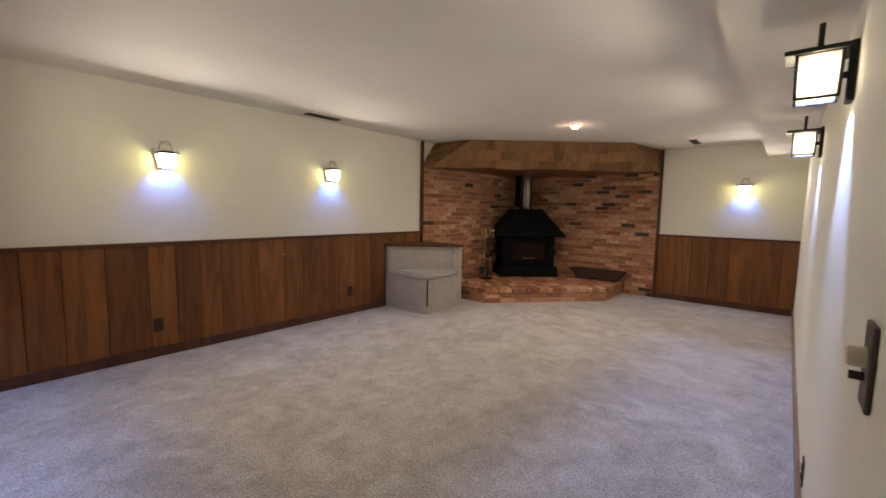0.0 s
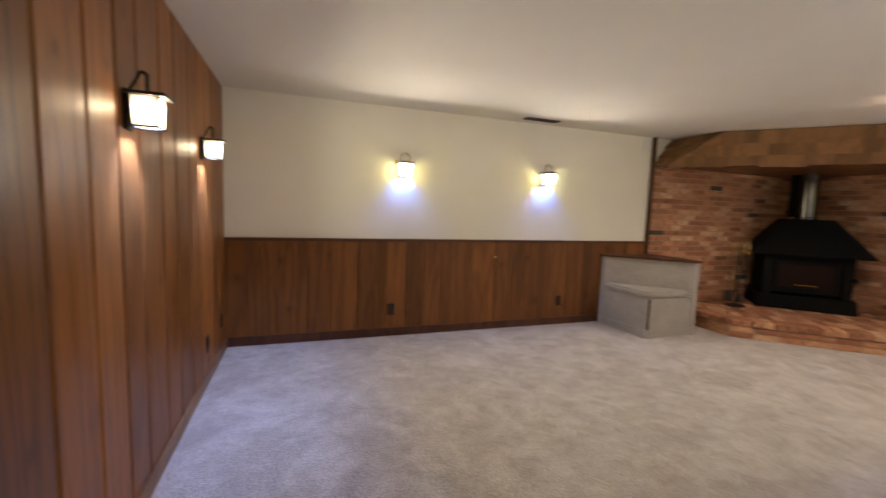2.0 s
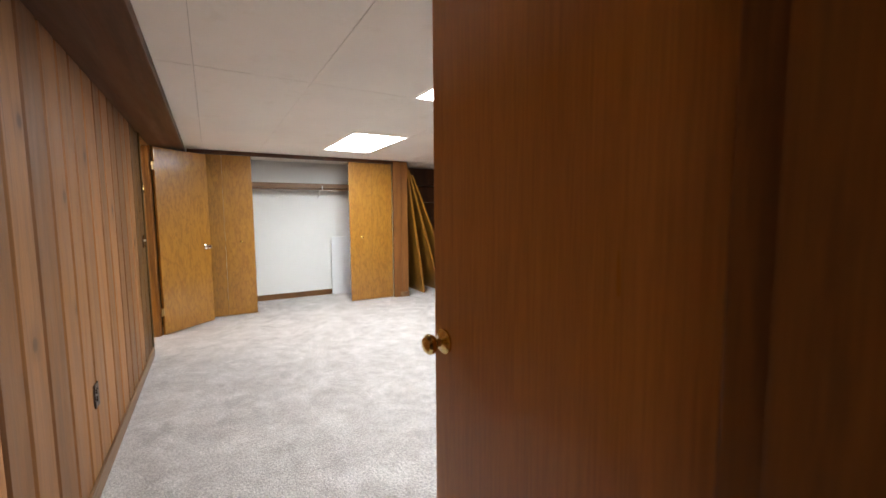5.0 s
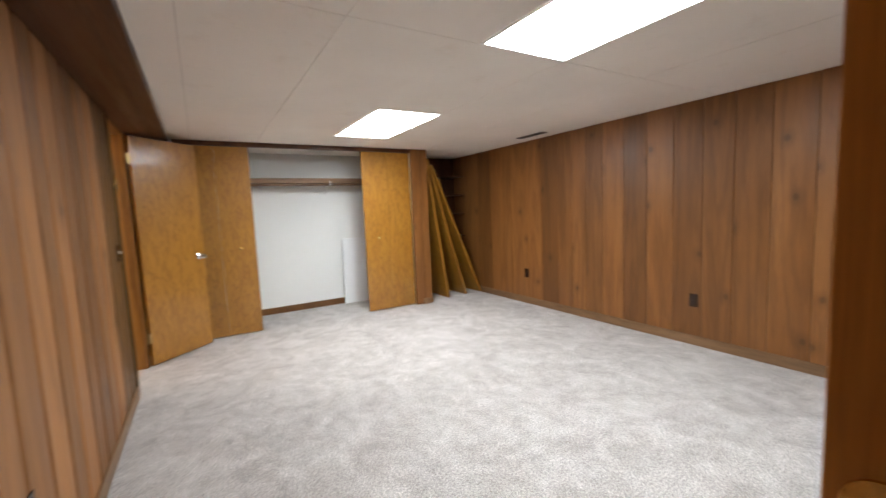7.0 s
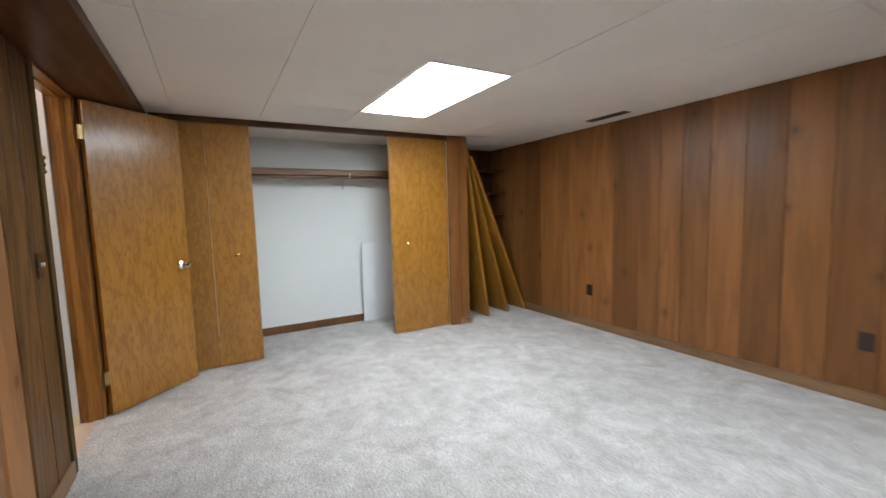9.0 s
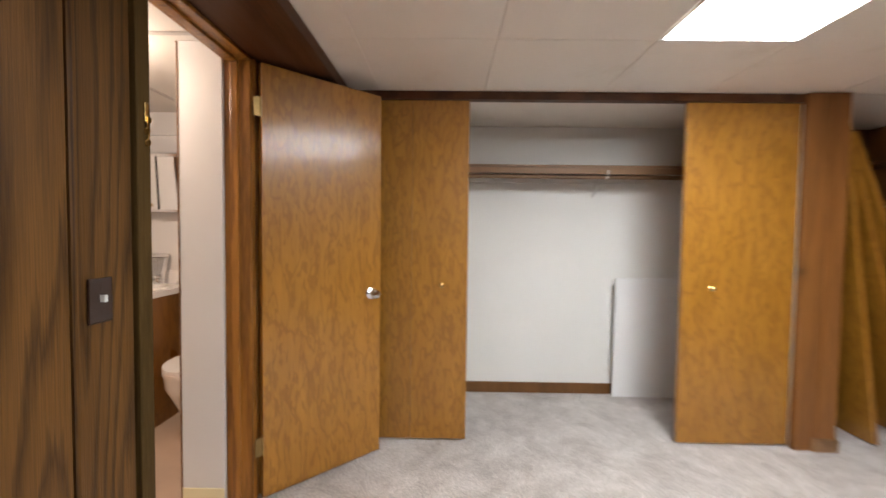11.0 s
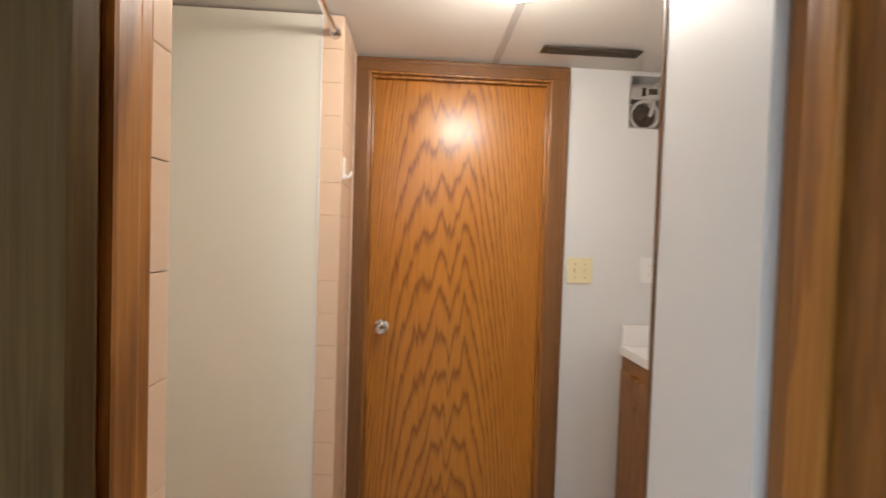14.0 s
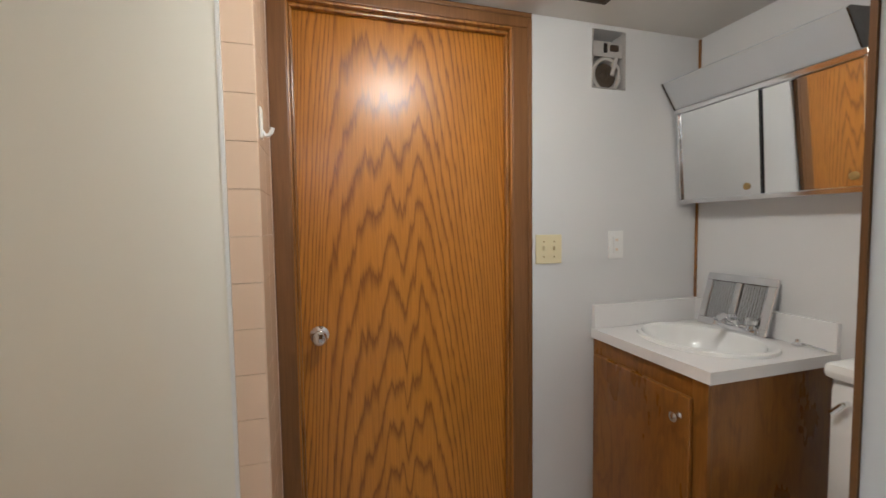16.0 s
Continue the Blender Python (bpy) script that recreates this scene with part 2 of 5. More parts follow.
DOOR_DARK = wood("walnut_door", (0.32, 0.122, 0.023), (0.45, 0.18, 0.034), (0.5, 0.206, 0.042), 0.32, vary=0.05, rings=3, ring_mix=0.25, coat=0.35)
DOOR_BIRCH = wood("birch_door", (0.19, 0.077, 0.008), (0.335, 0.143, 0.016), (0.415, 0.185, 0.024), 0.4, vary=0.08, rings=4.5, ring_scale=20.0, ring_mix=0.55, coat=0.75, gloss_bump=0.4, stretch=0.3, pore_mix=0.45)
DOOR_OAK = wood("oak_door", (0.13, 0.04, 0.005), (0.42, 0.156, 0.0135), (0.5, 0.195, 0.02), 0.34, vary=0.03, rings=26, ring_scale=4.5, ring_mix=0.74, coat=0.3, stretch=0.06, crown=0.46)
CASING_OAK = wood("oak_casing", (0.12, 0.043, 0.008), (0.32, 0.13, 0.022), (0.40, 0.17, 0.032), 0.34, vary=0.1, rings=14, ring_scale=4.0, ring_mix=0.7, coat=0.3)
CASING_BROWN = wood("brown_casing", (0.08, 0.034, 0.011), (0.165, 0.072, 0.023), (0.21, 0.095, 0.032), 0.4, vary=0.08, rings=4, ring_mix=0.3)
SHAKE = wood("cedar_shake", (0.10, 0.05, 0.018), (0.22, 0.115, 0.044), (0.29, 0.155, 0.062), 0.85, vary=0.28)
CASING_OLIVE = wood("olive_brown_casing", (0.04, 0.024, 0.009), (0.085, 0.052, 0.019), (0.11, 0.068, 0.026), 0.5, vary=0.05, spec=0.06)
SHELF_WOOD = wood("shelf_wood", (0.09, 0.045, 0.022), (0.2, 0.105, 0.05), (0.27, 0.15, 0.075), 0.45, axis="x", vary=0.1)
WHITE_WALL = painted("cream_wall_paint", (0.84, 0.82, 0.72), 0.7, 0.04)
CEIL_WHITE = painted("ceiling_paint", (0.74, 0.71, 0.66), 0.85, 0.05, 120, 0.15)
CEIL_TILE = painted("ceiling_tile", (0.83, 0.785, 0.715), 0.9, 0.06, 240, 0.25, (0.66, 0.6, 0.5))
TILE_SEAM = painted("ceiling_seam", (0.5, 0.46, 0.41), 0.9)
CLOSET_WHITE = painted("closet_paint", (0.80, 0.80, 0.78), 0.75, 0.04)
BATH_WHITE = painted("bath_paint", (0.69, 0.68, 0.675), 0.42, 0.03)
SHOWER_CREAM = painted("shower_panel", (0.86, 0.83, 0.74), 0.3, 0.02)
WHITE_BOARD = painted("white_board", (0.82, 0.83, 0.84), 0.45, 0.02)
TILE_PEACH = painted("peach_tile", (0.76, 0.57, 0.42), 0.18, 0.05, 40, 0.03)
GROUT = painted("grout", (0.80, 0.66, 0.54), 0.9)
VINYL = painted("bath_vinyl", (0.60, 0.45, 0.34), 0.4, 0.3, 30, 0.1, (0.5, 0.36, 0.27))
CARPET = carpet("greige_carpet", (0.49, 0.445, 0.42), (0.745, 0.70, 0.675))
BENCH_CARPET = carpet("bench_carpet", (0.40, 0.37, 0.335), (0.49, 0.455, 0.415), 0.45)
MORTAR = painted("mortar", (0.44, 0.33, 0.235), 0.95, 0.2, 150, 0.4)
BRICK = brick_material("brick", False)
BRICK_REST = brick_material("brick_rest", True)
BRICK_HEARTH = brick_material("brick_hearth", False, 0.2)
BRICK_PAVING = brick_material("brick_paving", True, 0.1)
IRON = metal("black_iron", (0.028, 0.026, 0.024), 0.5, 0.4)
STOVE_BLACK = metal("stove_black", (0.004, 0.004, 0.004), 0.8, 0.0)
STOVE_BLACK.node_tree.nodes["Principled BSDF"].inputs["Specular IOR Level"].default_value = 0.12
RUST = metal("rusty_brown_steel", (0.06, 0.028, 0.018), 0.6, 0.3)
CHROME = metal("chrome", (0.85, 0.86, 0.88), 0.1, 1.0, 4)
PIPE_STEEL = metal("pipe_steel", (0.09, 0.086, 0.082), 0.13, 1.0)
BRASS = metal("brass", (0.78, 0.56, 0.22), 0.2)
FRAME_STEEL = metal("bright_steel", (0.8, 0.8, 0.81), 0.16, 1.0, 8)
BRASS_OLD = metal("dulled_brass", (0.42, 0.29, 0.12), 0.35, 0.9)
ALU = metal("aluminium", (0.78, 0.79, 0.81), 0.33, 0.7, 3)
BROWN_PLASTIC = painted("brown_plastic", (0.035, 0.018, 0.013), 0.25)
IVORY = painted("ivory_plastic", (0.75, 0.66, 0.42), 0.3)
WHITE_PLASTIC = painted("white_plastic", (0.83, 0.82, 0.80), 0.3)
PORCELAIN = painted("porcelain", (0.85, 0.84, 0.82), 0.08, 0.01)
LAMINATE = painted("white_laminate", (0.82, 0.80, 0.79), 0.25, 0.02)
VANITY_WOOD = wood("vanity_wood", (0.11, 0.038, 0.007), (0.235, 0.092, 0.013), (0.3, 0.124, 0.021), 0.3, vary=0.05, rings=6, ring_scale=9.0, ring_mix=0.4, stretch=0.3, coat=0.2)
DARK_HOLE = painted("dark_recess", (0.02, 0.015, 0.012), 0.9)
VENT_BROWN = metal("vent_brown", (0.09, 0.065, 0.045), 0.5, 0.3)
RAIL_GREY = painted("rail_enamel", (0.5, 0.47, 0.44), 0.5, 0.05)
# hood white darkened to grey; its shade is put into the colour
HOOD_SHADED = painted("shaded_enamel", (0.5, 0.51, 0.53), 0.35, 0.03)
FAN_GREY = painted("fan_housing", (0.46, 0.43, 0.4), 0.5, 0.2)
MIRROR = metal("mirror", (0.92, 0.93, 0.93), 0.015, 1.0, 1)
STOVE_GLASS = metal("stove_glass", (0.016, 0.007, 0.005), 0.35, 0.0)
STOVE_GLASS.node_tree.nodes["Principled BSDF"].inputs["Specular IOR Level"].default_value = 0.08
PANE_AMBER = glass_pane("amber_glass", (0.8, 0.6, 0.19), (1.0, 0.9, 0.55), 2.5)
PANE_FRONT = glass_pane("lit_front_glass", (0.5, 0.34, 0.15), (1.0, 0.92, 0.70), 190.0)
# added sheet behind the sconce front, dims its glow towards the wall
PANE_BLOCKER = glass_pane("glow_blocking_sheet", (0.14, 0.12, 0.10), (1.0, 0.92, 0.7), 0.5)
PANE_LANTERN = glass_pane("lit_lantern_glass", (0.95, 0.78, 0.46), (1.0, 0.84, 0.5), 1.0, 7.0)
PANE_SIDE = glass_pane("lantern_side_glass", (0.18, 0.135, 0.075), (1.0, 0.8, 0.42), 0.8, 5.0)
# east wall cedar again, with the dimness by the bathroom door in its colour
PANEL_WARM_SHADED = wood("cedar_panelling_shaded", (0.03, 0.012, 0.003), (0.108, 0.047, 0.011), (0.165, 0.077, 0.019), 0.42, knots=0.5, vary=0.2, rings=24, ring_scale=3.6, ring_mix=0.75, pore_mix=0.7, spec=0.3, gloss_bump=0.5, stretch=0.05)
TROFFER_GLOW = emitter("troffer_diffuser", (0.86, 0.95, 1.0), TROFFER)
CAN_GLOW = emitter("can_lamp", (1.0, 0.75, 0.45), 12.0)
GLOBE_GLOW = emitter("globe_glass", (1.0, 0.86, 0.74), GLOBE)
BULB_GLOW = emitter("bulb_glass", (0.9, 0.95, 1.0), 12.0)


# ---- building blocks ----
def bm_box(bm, x0, x1, y0, y1, z0, z1, bevel=0.0, m=None):
    mat = Matrix.Translation(((x0 + x1) / 2, (y0 + y1) / 2, (z0 + z1) / 2)) @ Matrix.Diagonal((abs(x1 - x0), abs(y1 - y0), abs(z1 - z0), 1))
    vs = bmesh.ops.create_cube(bm, size=1, matrix=(m @ mat) if m else mat)["verts"]
    if bevel:
        es = list({e for v in vs for e in v.link_edges})
        bmesh.ops.bevel(bm, geom=es, offset=bevel, segments=2, affect="EDGES", profile=0.6)
    return bm


def box(*a, bevel=0.0, m=None):
    return bm_box(bmesh.new(), *a, bevel=bevel, m=m)


def bm_tube(bm, p0, p1, r0, r1=None, seg=14):
    p0, p1 = Vector(p0), Vector(p1)
    d = p1 - p0
    m = Matrix.Translation((p0 + p1) / 2) @ d.to_track_quat("Z", "Y").to_matrix().to_4x4()
    bmesh.ops.create_cone(bm, cap_ends=True, segments=seg, radius1=r0, radius2=r0 if r1 is None else r1, depth=d.length, matrix=m)
    return bm


def bm_lathe(bm, profile, seg=20, m=None):
    rings = []
    for r, z in profile:
        ring = []
        for k in range(seg):
            a = 2 * math.pi * k / seg
            v = Vector((r * math.cos(a), r * math.sin(a), z))
            ring.append(bm.verts.new(m @ v if m else v))
        rings.append(ring)
    for a, b in zip(rings, rings[1:]):
        for k in range(seg):
            bm.faces.new((a[k], a[(k + 1) % seg], b[(k + 1) % seg], b[k]))
    bm.faces.new(list(reversed(rings[0])))
    bm.faces.new(rings[-1])
    return bm


def bm_prism(bm, poly, z0, z1, m=None):
    lo = [bm.verts.new((m @ Vector((x, y, z0))) if m else (x, y, z0)) for x, y in poly]
    hi = [bm.verts.new((m @ Vector((x, y, z1))) if m else (x, y, z1)) for x, y in poly]
    n = len(poly)
    bm.faces.new(list(reversed(lo)))
    bm.faces.new(hi)
    for i in range(n):
        bm.faces.new((lo[i], lo[(i + 1) % n], hi[(i + 1) % n], hi[i]))
    return bm


def bm_wire(bm, pts, r, seg=8):
    for a, b in zip(pts, pts[1:]):
        bm_tube(bm, a, b, r, seg=seg)
    return bm


def mesh_of(name, bm, mat, smooth=False):
    bmesh.ops.recalc_face_normals(bm, faces=bm.faces)
    me = bpy.data.meshes.new(name)
    bm.to_mesh(me)
    bm.free()
    me.materials.append(mat)
    if smooth:
        me.polygons.foreach_set("use_smooth", [True] * len(me.polygons))
        me.set_sharp_from_angle(angle=radians(35))
    return me


def structure(name, bm, mat, label="", category=""):
    return tagged(new(name, mesh_of(name, bm, mat)), label, category, kind="structure")


def thing(name, m, label, category, group=""):
    ob = new(name)
    ob.empty_display_size = 0.1
    ob.matrix_basis = m
    return tagged(ob, label, category, group)


def part(name, bm, mat, parent, label="", smooth=False, m=None):
    ob = new(name, mesh_of(name, bm, mat, smooth))
    ob.parent = parent
    if m is not None:
        ob.matrix_basis = m
    return tagged(ob, label) if label else ob


def piece(name, me, parent, m):
    ob = new(name, me)
    ob.parent = parent
    ob.matrix_basis = m
    return ob

# ---- plan ----
W1, E1, S1, N1, C1 = -3.83, 0.372, -0.203, 7.22, 2.265      # family room
W2, E2, N2, F2, C2 = -4.01, 0.195, -0.365, -5.95, 2.11      # second room; F2: closet front
CLOSET_BACK, CAP = -6.72, 0.978
DOOR_W, DOOR_E = -0.937, -0.165                            # opening between the rooms
BD_N, BD_S = -4.672, -5.357                                # bathroom door opening
BX0, BX1, BS = 0.29, 1.66, -6.43                           # bathroom

# ---- setting: floors, walls, ceilings ----
fl = bmesh.new()
bm_box(fl, W1 - 0.15, 1.45, S1, N1 + 0.15, -0.08, 0)
bm_box(fl, W2 - 0.15, 0.21, -6.9, S1, -0.08, 0)
floor = structure("floor", fl, CARPET, "greige cut-pile carpet with brushed nap marks", "carpet floor")
floor_bath = structure("floor_bath", box(0.21, BX1 + 0.15, BS - 0.15, -3.6, -0.08, 0.002), VINYL, "mottled peach sheet vinyl bathroom floor", "floor")

wall_west = structure("wall_west", box(W1 - 0.15, W1, S1 - 0.17, N1 + 0.15, 0, C1 + 0.1), WHITE_WALL, "cream painted wall above stained wood wainscot", "wall")
wall_north = structure("wall_north", box(W1, E1 + 0.15, N1, N1 + 0.15, 0, C1 + 0.1), WHITE_WALL, "cream painted wall above stained wood wainscot", "wall")
wall_east = structure("wall_east", box(E1, E1 + 0.15, 0.95, N1, 0, C1 + 0.1), WHITE_WALL, "cream painted wall lit by lanterns", "wall")
s = bmesh.new()
bm_box(s, W1, DOOR_W, N2 + 0.004, S1, 0, C1 + 0.1)
bm_box(s, DOOR_E, 1.45, N2 + 0.004, S1, 0, C1 + 0.1)
bm_box(s, DOOR_W, DOOR_E, N2 + 0.004, S1, 2.06, C1 + 0.1)
wall_south = structure("wall_south", s, GROOVE, "wall of vertical stained cedar boards", "panelled wall")
entry = bmesh.new()
bm_box(entry, 1.3, 1.45, S1, 1.1, 0, C1 + 0.1)
bm_box(entry, E1 + 0.15, 1.3, 0.95, 1.1, 0, C1 + 0.1)
structure("wall_entry", entry, WHITE_WALL, "plain cream entry wall", "wall")
structure("ceiling", box(W1 - 0.15, 1.45, S1 - 0.17, N1 + 0.15, C1, C1 + 0.1), CEIL_WHITE, "plain off-white painted ceiling", "ceiling")
structure("ceiling_soffit", box(-0.04, E1, S1, N1, 2.072, C1 - 0.001), CEIL_WHITE, "boxed soffit along the ceiling", "soffit")

structure("wall_west_room", box(W2 - 0.15, W2, -6.9, N2, 0, C2 + 0.2), GROOVE, "wall of vertical faded cedar boards", "panelled wall")
structure("wall_north_room", box(W2, W1, N2, N2 + 0.18, 0, C2 + 0.2), GROOVE)
e = bmesh.new()
bm_box(e, E2, BX0, BD_N, N2, 0, C2 + 0.1)
bm_box(e, E2, BX0, BD_S, BD_N, 2.05, C2 + 0.1)
bm_box(e, E2, BX0, -6.9, BD_S, 0, C2 + 0.1)
wall_east_room = structure("wall_east_room", e, GROOVE, "wall of vertical warm cedar boards", "panelled wall")
cl = bmesh.new()
bm_box(cl, W2, E2, -6.9, CLOSET_BACK, 0, C2 + 0.1)
structure("wall_closet_back", cl, CLOSET_WHITE, "white painted closet back wall", "wall")
structure("wall_closet_side", box(-2.98, -2.86, CLOSET_BACK, F2 - 0.02, 0, C2), CLOSET_WHITE, "white closet side wall", "wall")
structure("wall_closet_end", box(-0.14, E2, CLOSET_BACK, F2 - 0.02, 0, C2), CLOSET_WHITE, "white closet end wall", "wall")

# ceiling of the second room: panels with open joints, in one mesh
ct = bmesh.new()
xs = [E2, -0.315, -0.93, -1.62, -2.215, -2.965, -3.57, -4.01]
ys = [N2, -1.50, -2.705, -4.08, -5.29, -5.93]
for i in range(len(xs) - 1):
    for j in range(len(ys) - 1):
        if abs(ys[j] - ys[j + 1]) < 0.1:
            continue
        if i == 3 and j in (1, 3):
            continue
        g, dz = 0.0014, random.uniform(0, 0.002)
        bm_box(ct, xs[i + 1] + g, xs[i] - g, ys[j + 1] + g, ys[j] - g, C2 + dz, C2 + 0.02)
bm_box(ct, W2 - 0.1, E2, -6.9, F2 + 0.02, C2, C2 + 0.02)
structure("ceiling_room", ct, CEIL_TILE, "off-white ceiling panels with thin dark joints", "ceiling")
structure("ceiling_backing", box(W2 - 0.15, E2 + 0.1, -6.9, N2, C2 + 0.12, C2 + 0.15), TILE_SEAM)

# bathroom shell
b = bmesh.new()
OD_S, OD_N, OD_TOP = -5.518, -4.712, 2.056                 # oak door opening
FY0, FY1, FZ0, FZ1 = -6.037, -5.873, 1.862, 2.098          # hole of the exhaust fan
bm_box(b, BX1, BX1 + 0.12, BS - 0.12, FY0, 0, C2 + 0.1)
bm_box(b, BX1, BX1 + 0.12, FY1, OD_S, 0, C2 + 0.1)
bm_box(b, BX1, BX1 + 0.12, FY0, FY1, 0, FZ0)
bm_box(b, BX1, BX1 + 0.12, FY0, FY1, FZ1, C2 + 0.1)
bm_box(b, BX1, BX1 + 0.12, OD_N, -3.6, 0, C2 + 0.1)
bm_box(b, BX1, BX1 + 0.12, OD_S, OD_N, OD_TOP, C2 + 0.1)
structure("wall_bath_east", b, BATH_WHITE, "pale satin bathroom wall panel", "wall")
structure("wall_bath_behind_door", box(BX1 + 0.14, BX1 + 0.2, -5.7, -4.6, 0, C2 + 0.1), DARK_HOLE)
structure("wall_bath_south", box(BX0 - 0.1, BX1, BS - 0.12, BS, 0, C2 + 0.1), BATH_WHITE, "pale satin bathroom wall panel", "wall")
structure("wall_bath_west", box(BX0 + 0.001, BX0 + 0.004, BS, BD_S - 0.03, 0, C2), BATH_WHITE)
structure("wall_bath_stub", box(BX0 + 0.005, 0.49, -5.368, -5.326, 0, C2), BATH_WHITE, "narrow white partition beside the bathroom door", "wall")
structure("trim_stub_edge", box(0.491, 0.497, -5.369, -5.3235, 0, C2), CASING_BROWN, "thin brown edge trim", "trim")
structure("trim_bath_corner", box(BX1 - 0.01, BX1 - 0.002, BS + 0.002, BS + 0.01, 0.94, C2), CASING_OAK, "thin wood corner bead", "trim")
structure("wall_shower_back", box(BX0, BX1, -3.72, -3.6, 0, C2 + 0.1), SHOWER_CREAM, "smooth cream shower wall", "wall")
structure("wall_shower_east", box(1.335, BX1 - 0.002, -4.66, -3.72, 0, C2), GROUT, "tiled shower wing wall", "wall")
structure("shower_panel", box(1.327, 1.3345, -4.583, -3.72, 0, C2 - 0.006), SHOWER_CREAM, "smooth cream shower wall panel", "wall panel")
structure("trim_shower_edge", box(1.324, 1.334, -4.592, -4.583, 0, C2 - 0.006), WHITE_PLASTIC, "white edge strip", "trim")
structure("wall_shower_west", box(BX0 + 0.005, 0.328, -4.676, -3.72, 0, C2), GROUT, "tiled shower jamb", "wall")
bc = bmesh.new()
for x0, x1 in ((BX0, 1.06), (1.065, BX1)):
    for y0, y1 in ((-6.49, -5.26), (-5.256, -3.6)):
        bm_box(bc, x0 + 0.002, x1 - 0.002, y0 + 0.002, y1 - 0.002, C2 + 0.006, C2 + 0.03)
rails = bmesh.new()
bm_box(rails, BX0, BX1, -5.272, -5.246, C2 - 0.001, C2 + 0.0055)
bm_box(rails, 1.05, 1.076, -6.43, -5.272, C2 - 0.001, C2 + 0.0055)
bm_box(rails, 1.05, 1.076, -5.246, -3.72, C2 - 0.001, C2 + 0.0055)
structure("ceiling_rails_bath", rails, RAIL_GREY, "dull white metal ceiling grid rails", "ceiling rail")
structure("ceiling_bath", bc, CEIL_WHITE, "white suspended bathroom ceiling panels", "ceiling")
structure("ceiling_bath_backing", box(BX0 - 0.1, BX1 + 0.1, BS - 0.1, -3.6, C2 + 0.05, C2 + 0.08), TILE_SEAM)


# ---- boards on the panelled walls ----
BOARD_WIDTHS = (0.105, 0.135, 0.165, 0.195, 0.235)


def board_mesh(width, height, mat, thick=0.02, gap=0.004, chamfer=0.007):
    h = width / 2 - gap
    poly = [(-h, 0), (-h, -thick + chamfer), (-h + chamfer, -thick), (h - chamfer, -thick), (h, -thick + chamfer), (h, 0)]
    return mesh_of("board", bm_prism(bmesh.new(), poly, 0, height), mat)


def boards(parent, x, y, turn, length, z0, z1, mat, seed, widths=BOARD_WIDTHS, gap=0.004, chamfer=0.007, first=()):
    """Vertical boards from (x, y) on along the wall, to a given length; first: the widths that it starts with."""
    rng = random.Random(seed)
    first = list(first)
    widths = tuple(widths) + tuple(sorted(set(first) - set(widths)))
    meshes = {w: board_mesh(w, z1 - z0, mat, 0.02, gap, chamfer) for w in widths}
    along = Matrix.Rotation(radians(turn), 3, "Z") @ Vector((1, 0, 0))
    s = 0.0
    while s < length - 0.01:
        w = first.pop(0) if first else rng.choice(widths[:5])
        if length - s - w < 0.1:
            w = length - s
            me = board_mesh(w, z1 - z0, mat, 0.02, gap, chamfer)
        else:
            me = meshes[w]
        p = Vector((x, y, z0)) + along * (s + w / 2)
        piece("board", me, parent, pose(p.x, p.y, p.z + rng.uniform(0, 0.002), 0, 0, turn))
        s += w


structure("wainscot_backing_west", box(W1, W1 + 0.003, S1, 4.52, 0, CAP - 0.02), GROOVE)
structure("wainscot_backing_north", box(-1.274, E1, N1 - 0.003, N1, 0, CAP - 0.02), GROOVE)
boards(wall_west, W1 + 0.003, S1 + 0.02, 90, 4.72, 0.0, CAP - 0.02, PANEL_RED, 3, (0.2, 0.235, 0.25, 0.28), 0.0008, 0.004,
       (0.19, 0.24, 0.26, 0.215, 0.25, 0.28, 0.2, 0.19, 0.185, 0.355, 0.27, 0.215, 0.235, 0.23, 0.255, 0.225))
boards(wall_north, -1.274, N1 - 0.003, 0, E1 + 1.274, 0.0, CAP - 0.02, PANEL_RED, 5, (0.2, 0.235, 0.25, 0.28), 0.0015, 0.004)
# south boards wear the lightened cedar, lamp light included in its colour
boards(wall_south, DOOR_W - 0.002, S1 + 0.001, 180, DOOR_W - 0.002 - W1, 0.0, C1 - 0.003, PANEL_RED_LIT, 8, (0.2, 0.235, 0.25), 0.005, 0.008, (0.256, 0.26, 0.225, 0.21, 0.28, 0.24, 0.27))
boards(wall_south, E1, S1 + 0.001, 180, E1 - DOOR_E - 0.02, 0.0, 2.055, PANEL_RED_LIT, 9)
boards(wall_east_room, E2 - 0.001, N2 - 0.005, -90, 4.655 + N2 - 0.006 - 0.43, 0.0, C2 - 0.06, PANEL_WARM, 13, (0.17, 0.18, 0.2, 0.215), 0.009, 0.008)
# same wall's boards, darkened to stand for shade beside the bathroom door
boards(wall_east_room, E2 - 0.001, -4.225, -90, 0.43, 0.0, C2 - 0.06, PANEL_WARM_SHADED, 17, (0.135, 0.165, 0.195, 0.235))
wall_w2 = bpy.data.objects["wall_west_room"]
boards(wall_w2, W2 + 0.001, -6.7, 90, 6.7 + N2 - 0.01, 0.0, C2 - 0.002, PANEL_BROWN, 22, (0.235, 0.25, 0.26), 0.001, 0.003,
       (0.4, 0.29, 0.29, 0.28, 0.17, 0.32, 0.245, 0.27, 0.21, 0.195, 0.22, 0.25, 0.245, 0.255, 0.245, 0.235, 0.245, 0.26, 0.255, 0.235))


def trim(name, x0, x1, y0, y1, z0, z1, mat, label, bevel=0.004):
    return structure(name, box(x0, x1, y0, y1, z0, z1, bevel=bevel), mat, label, "trim")


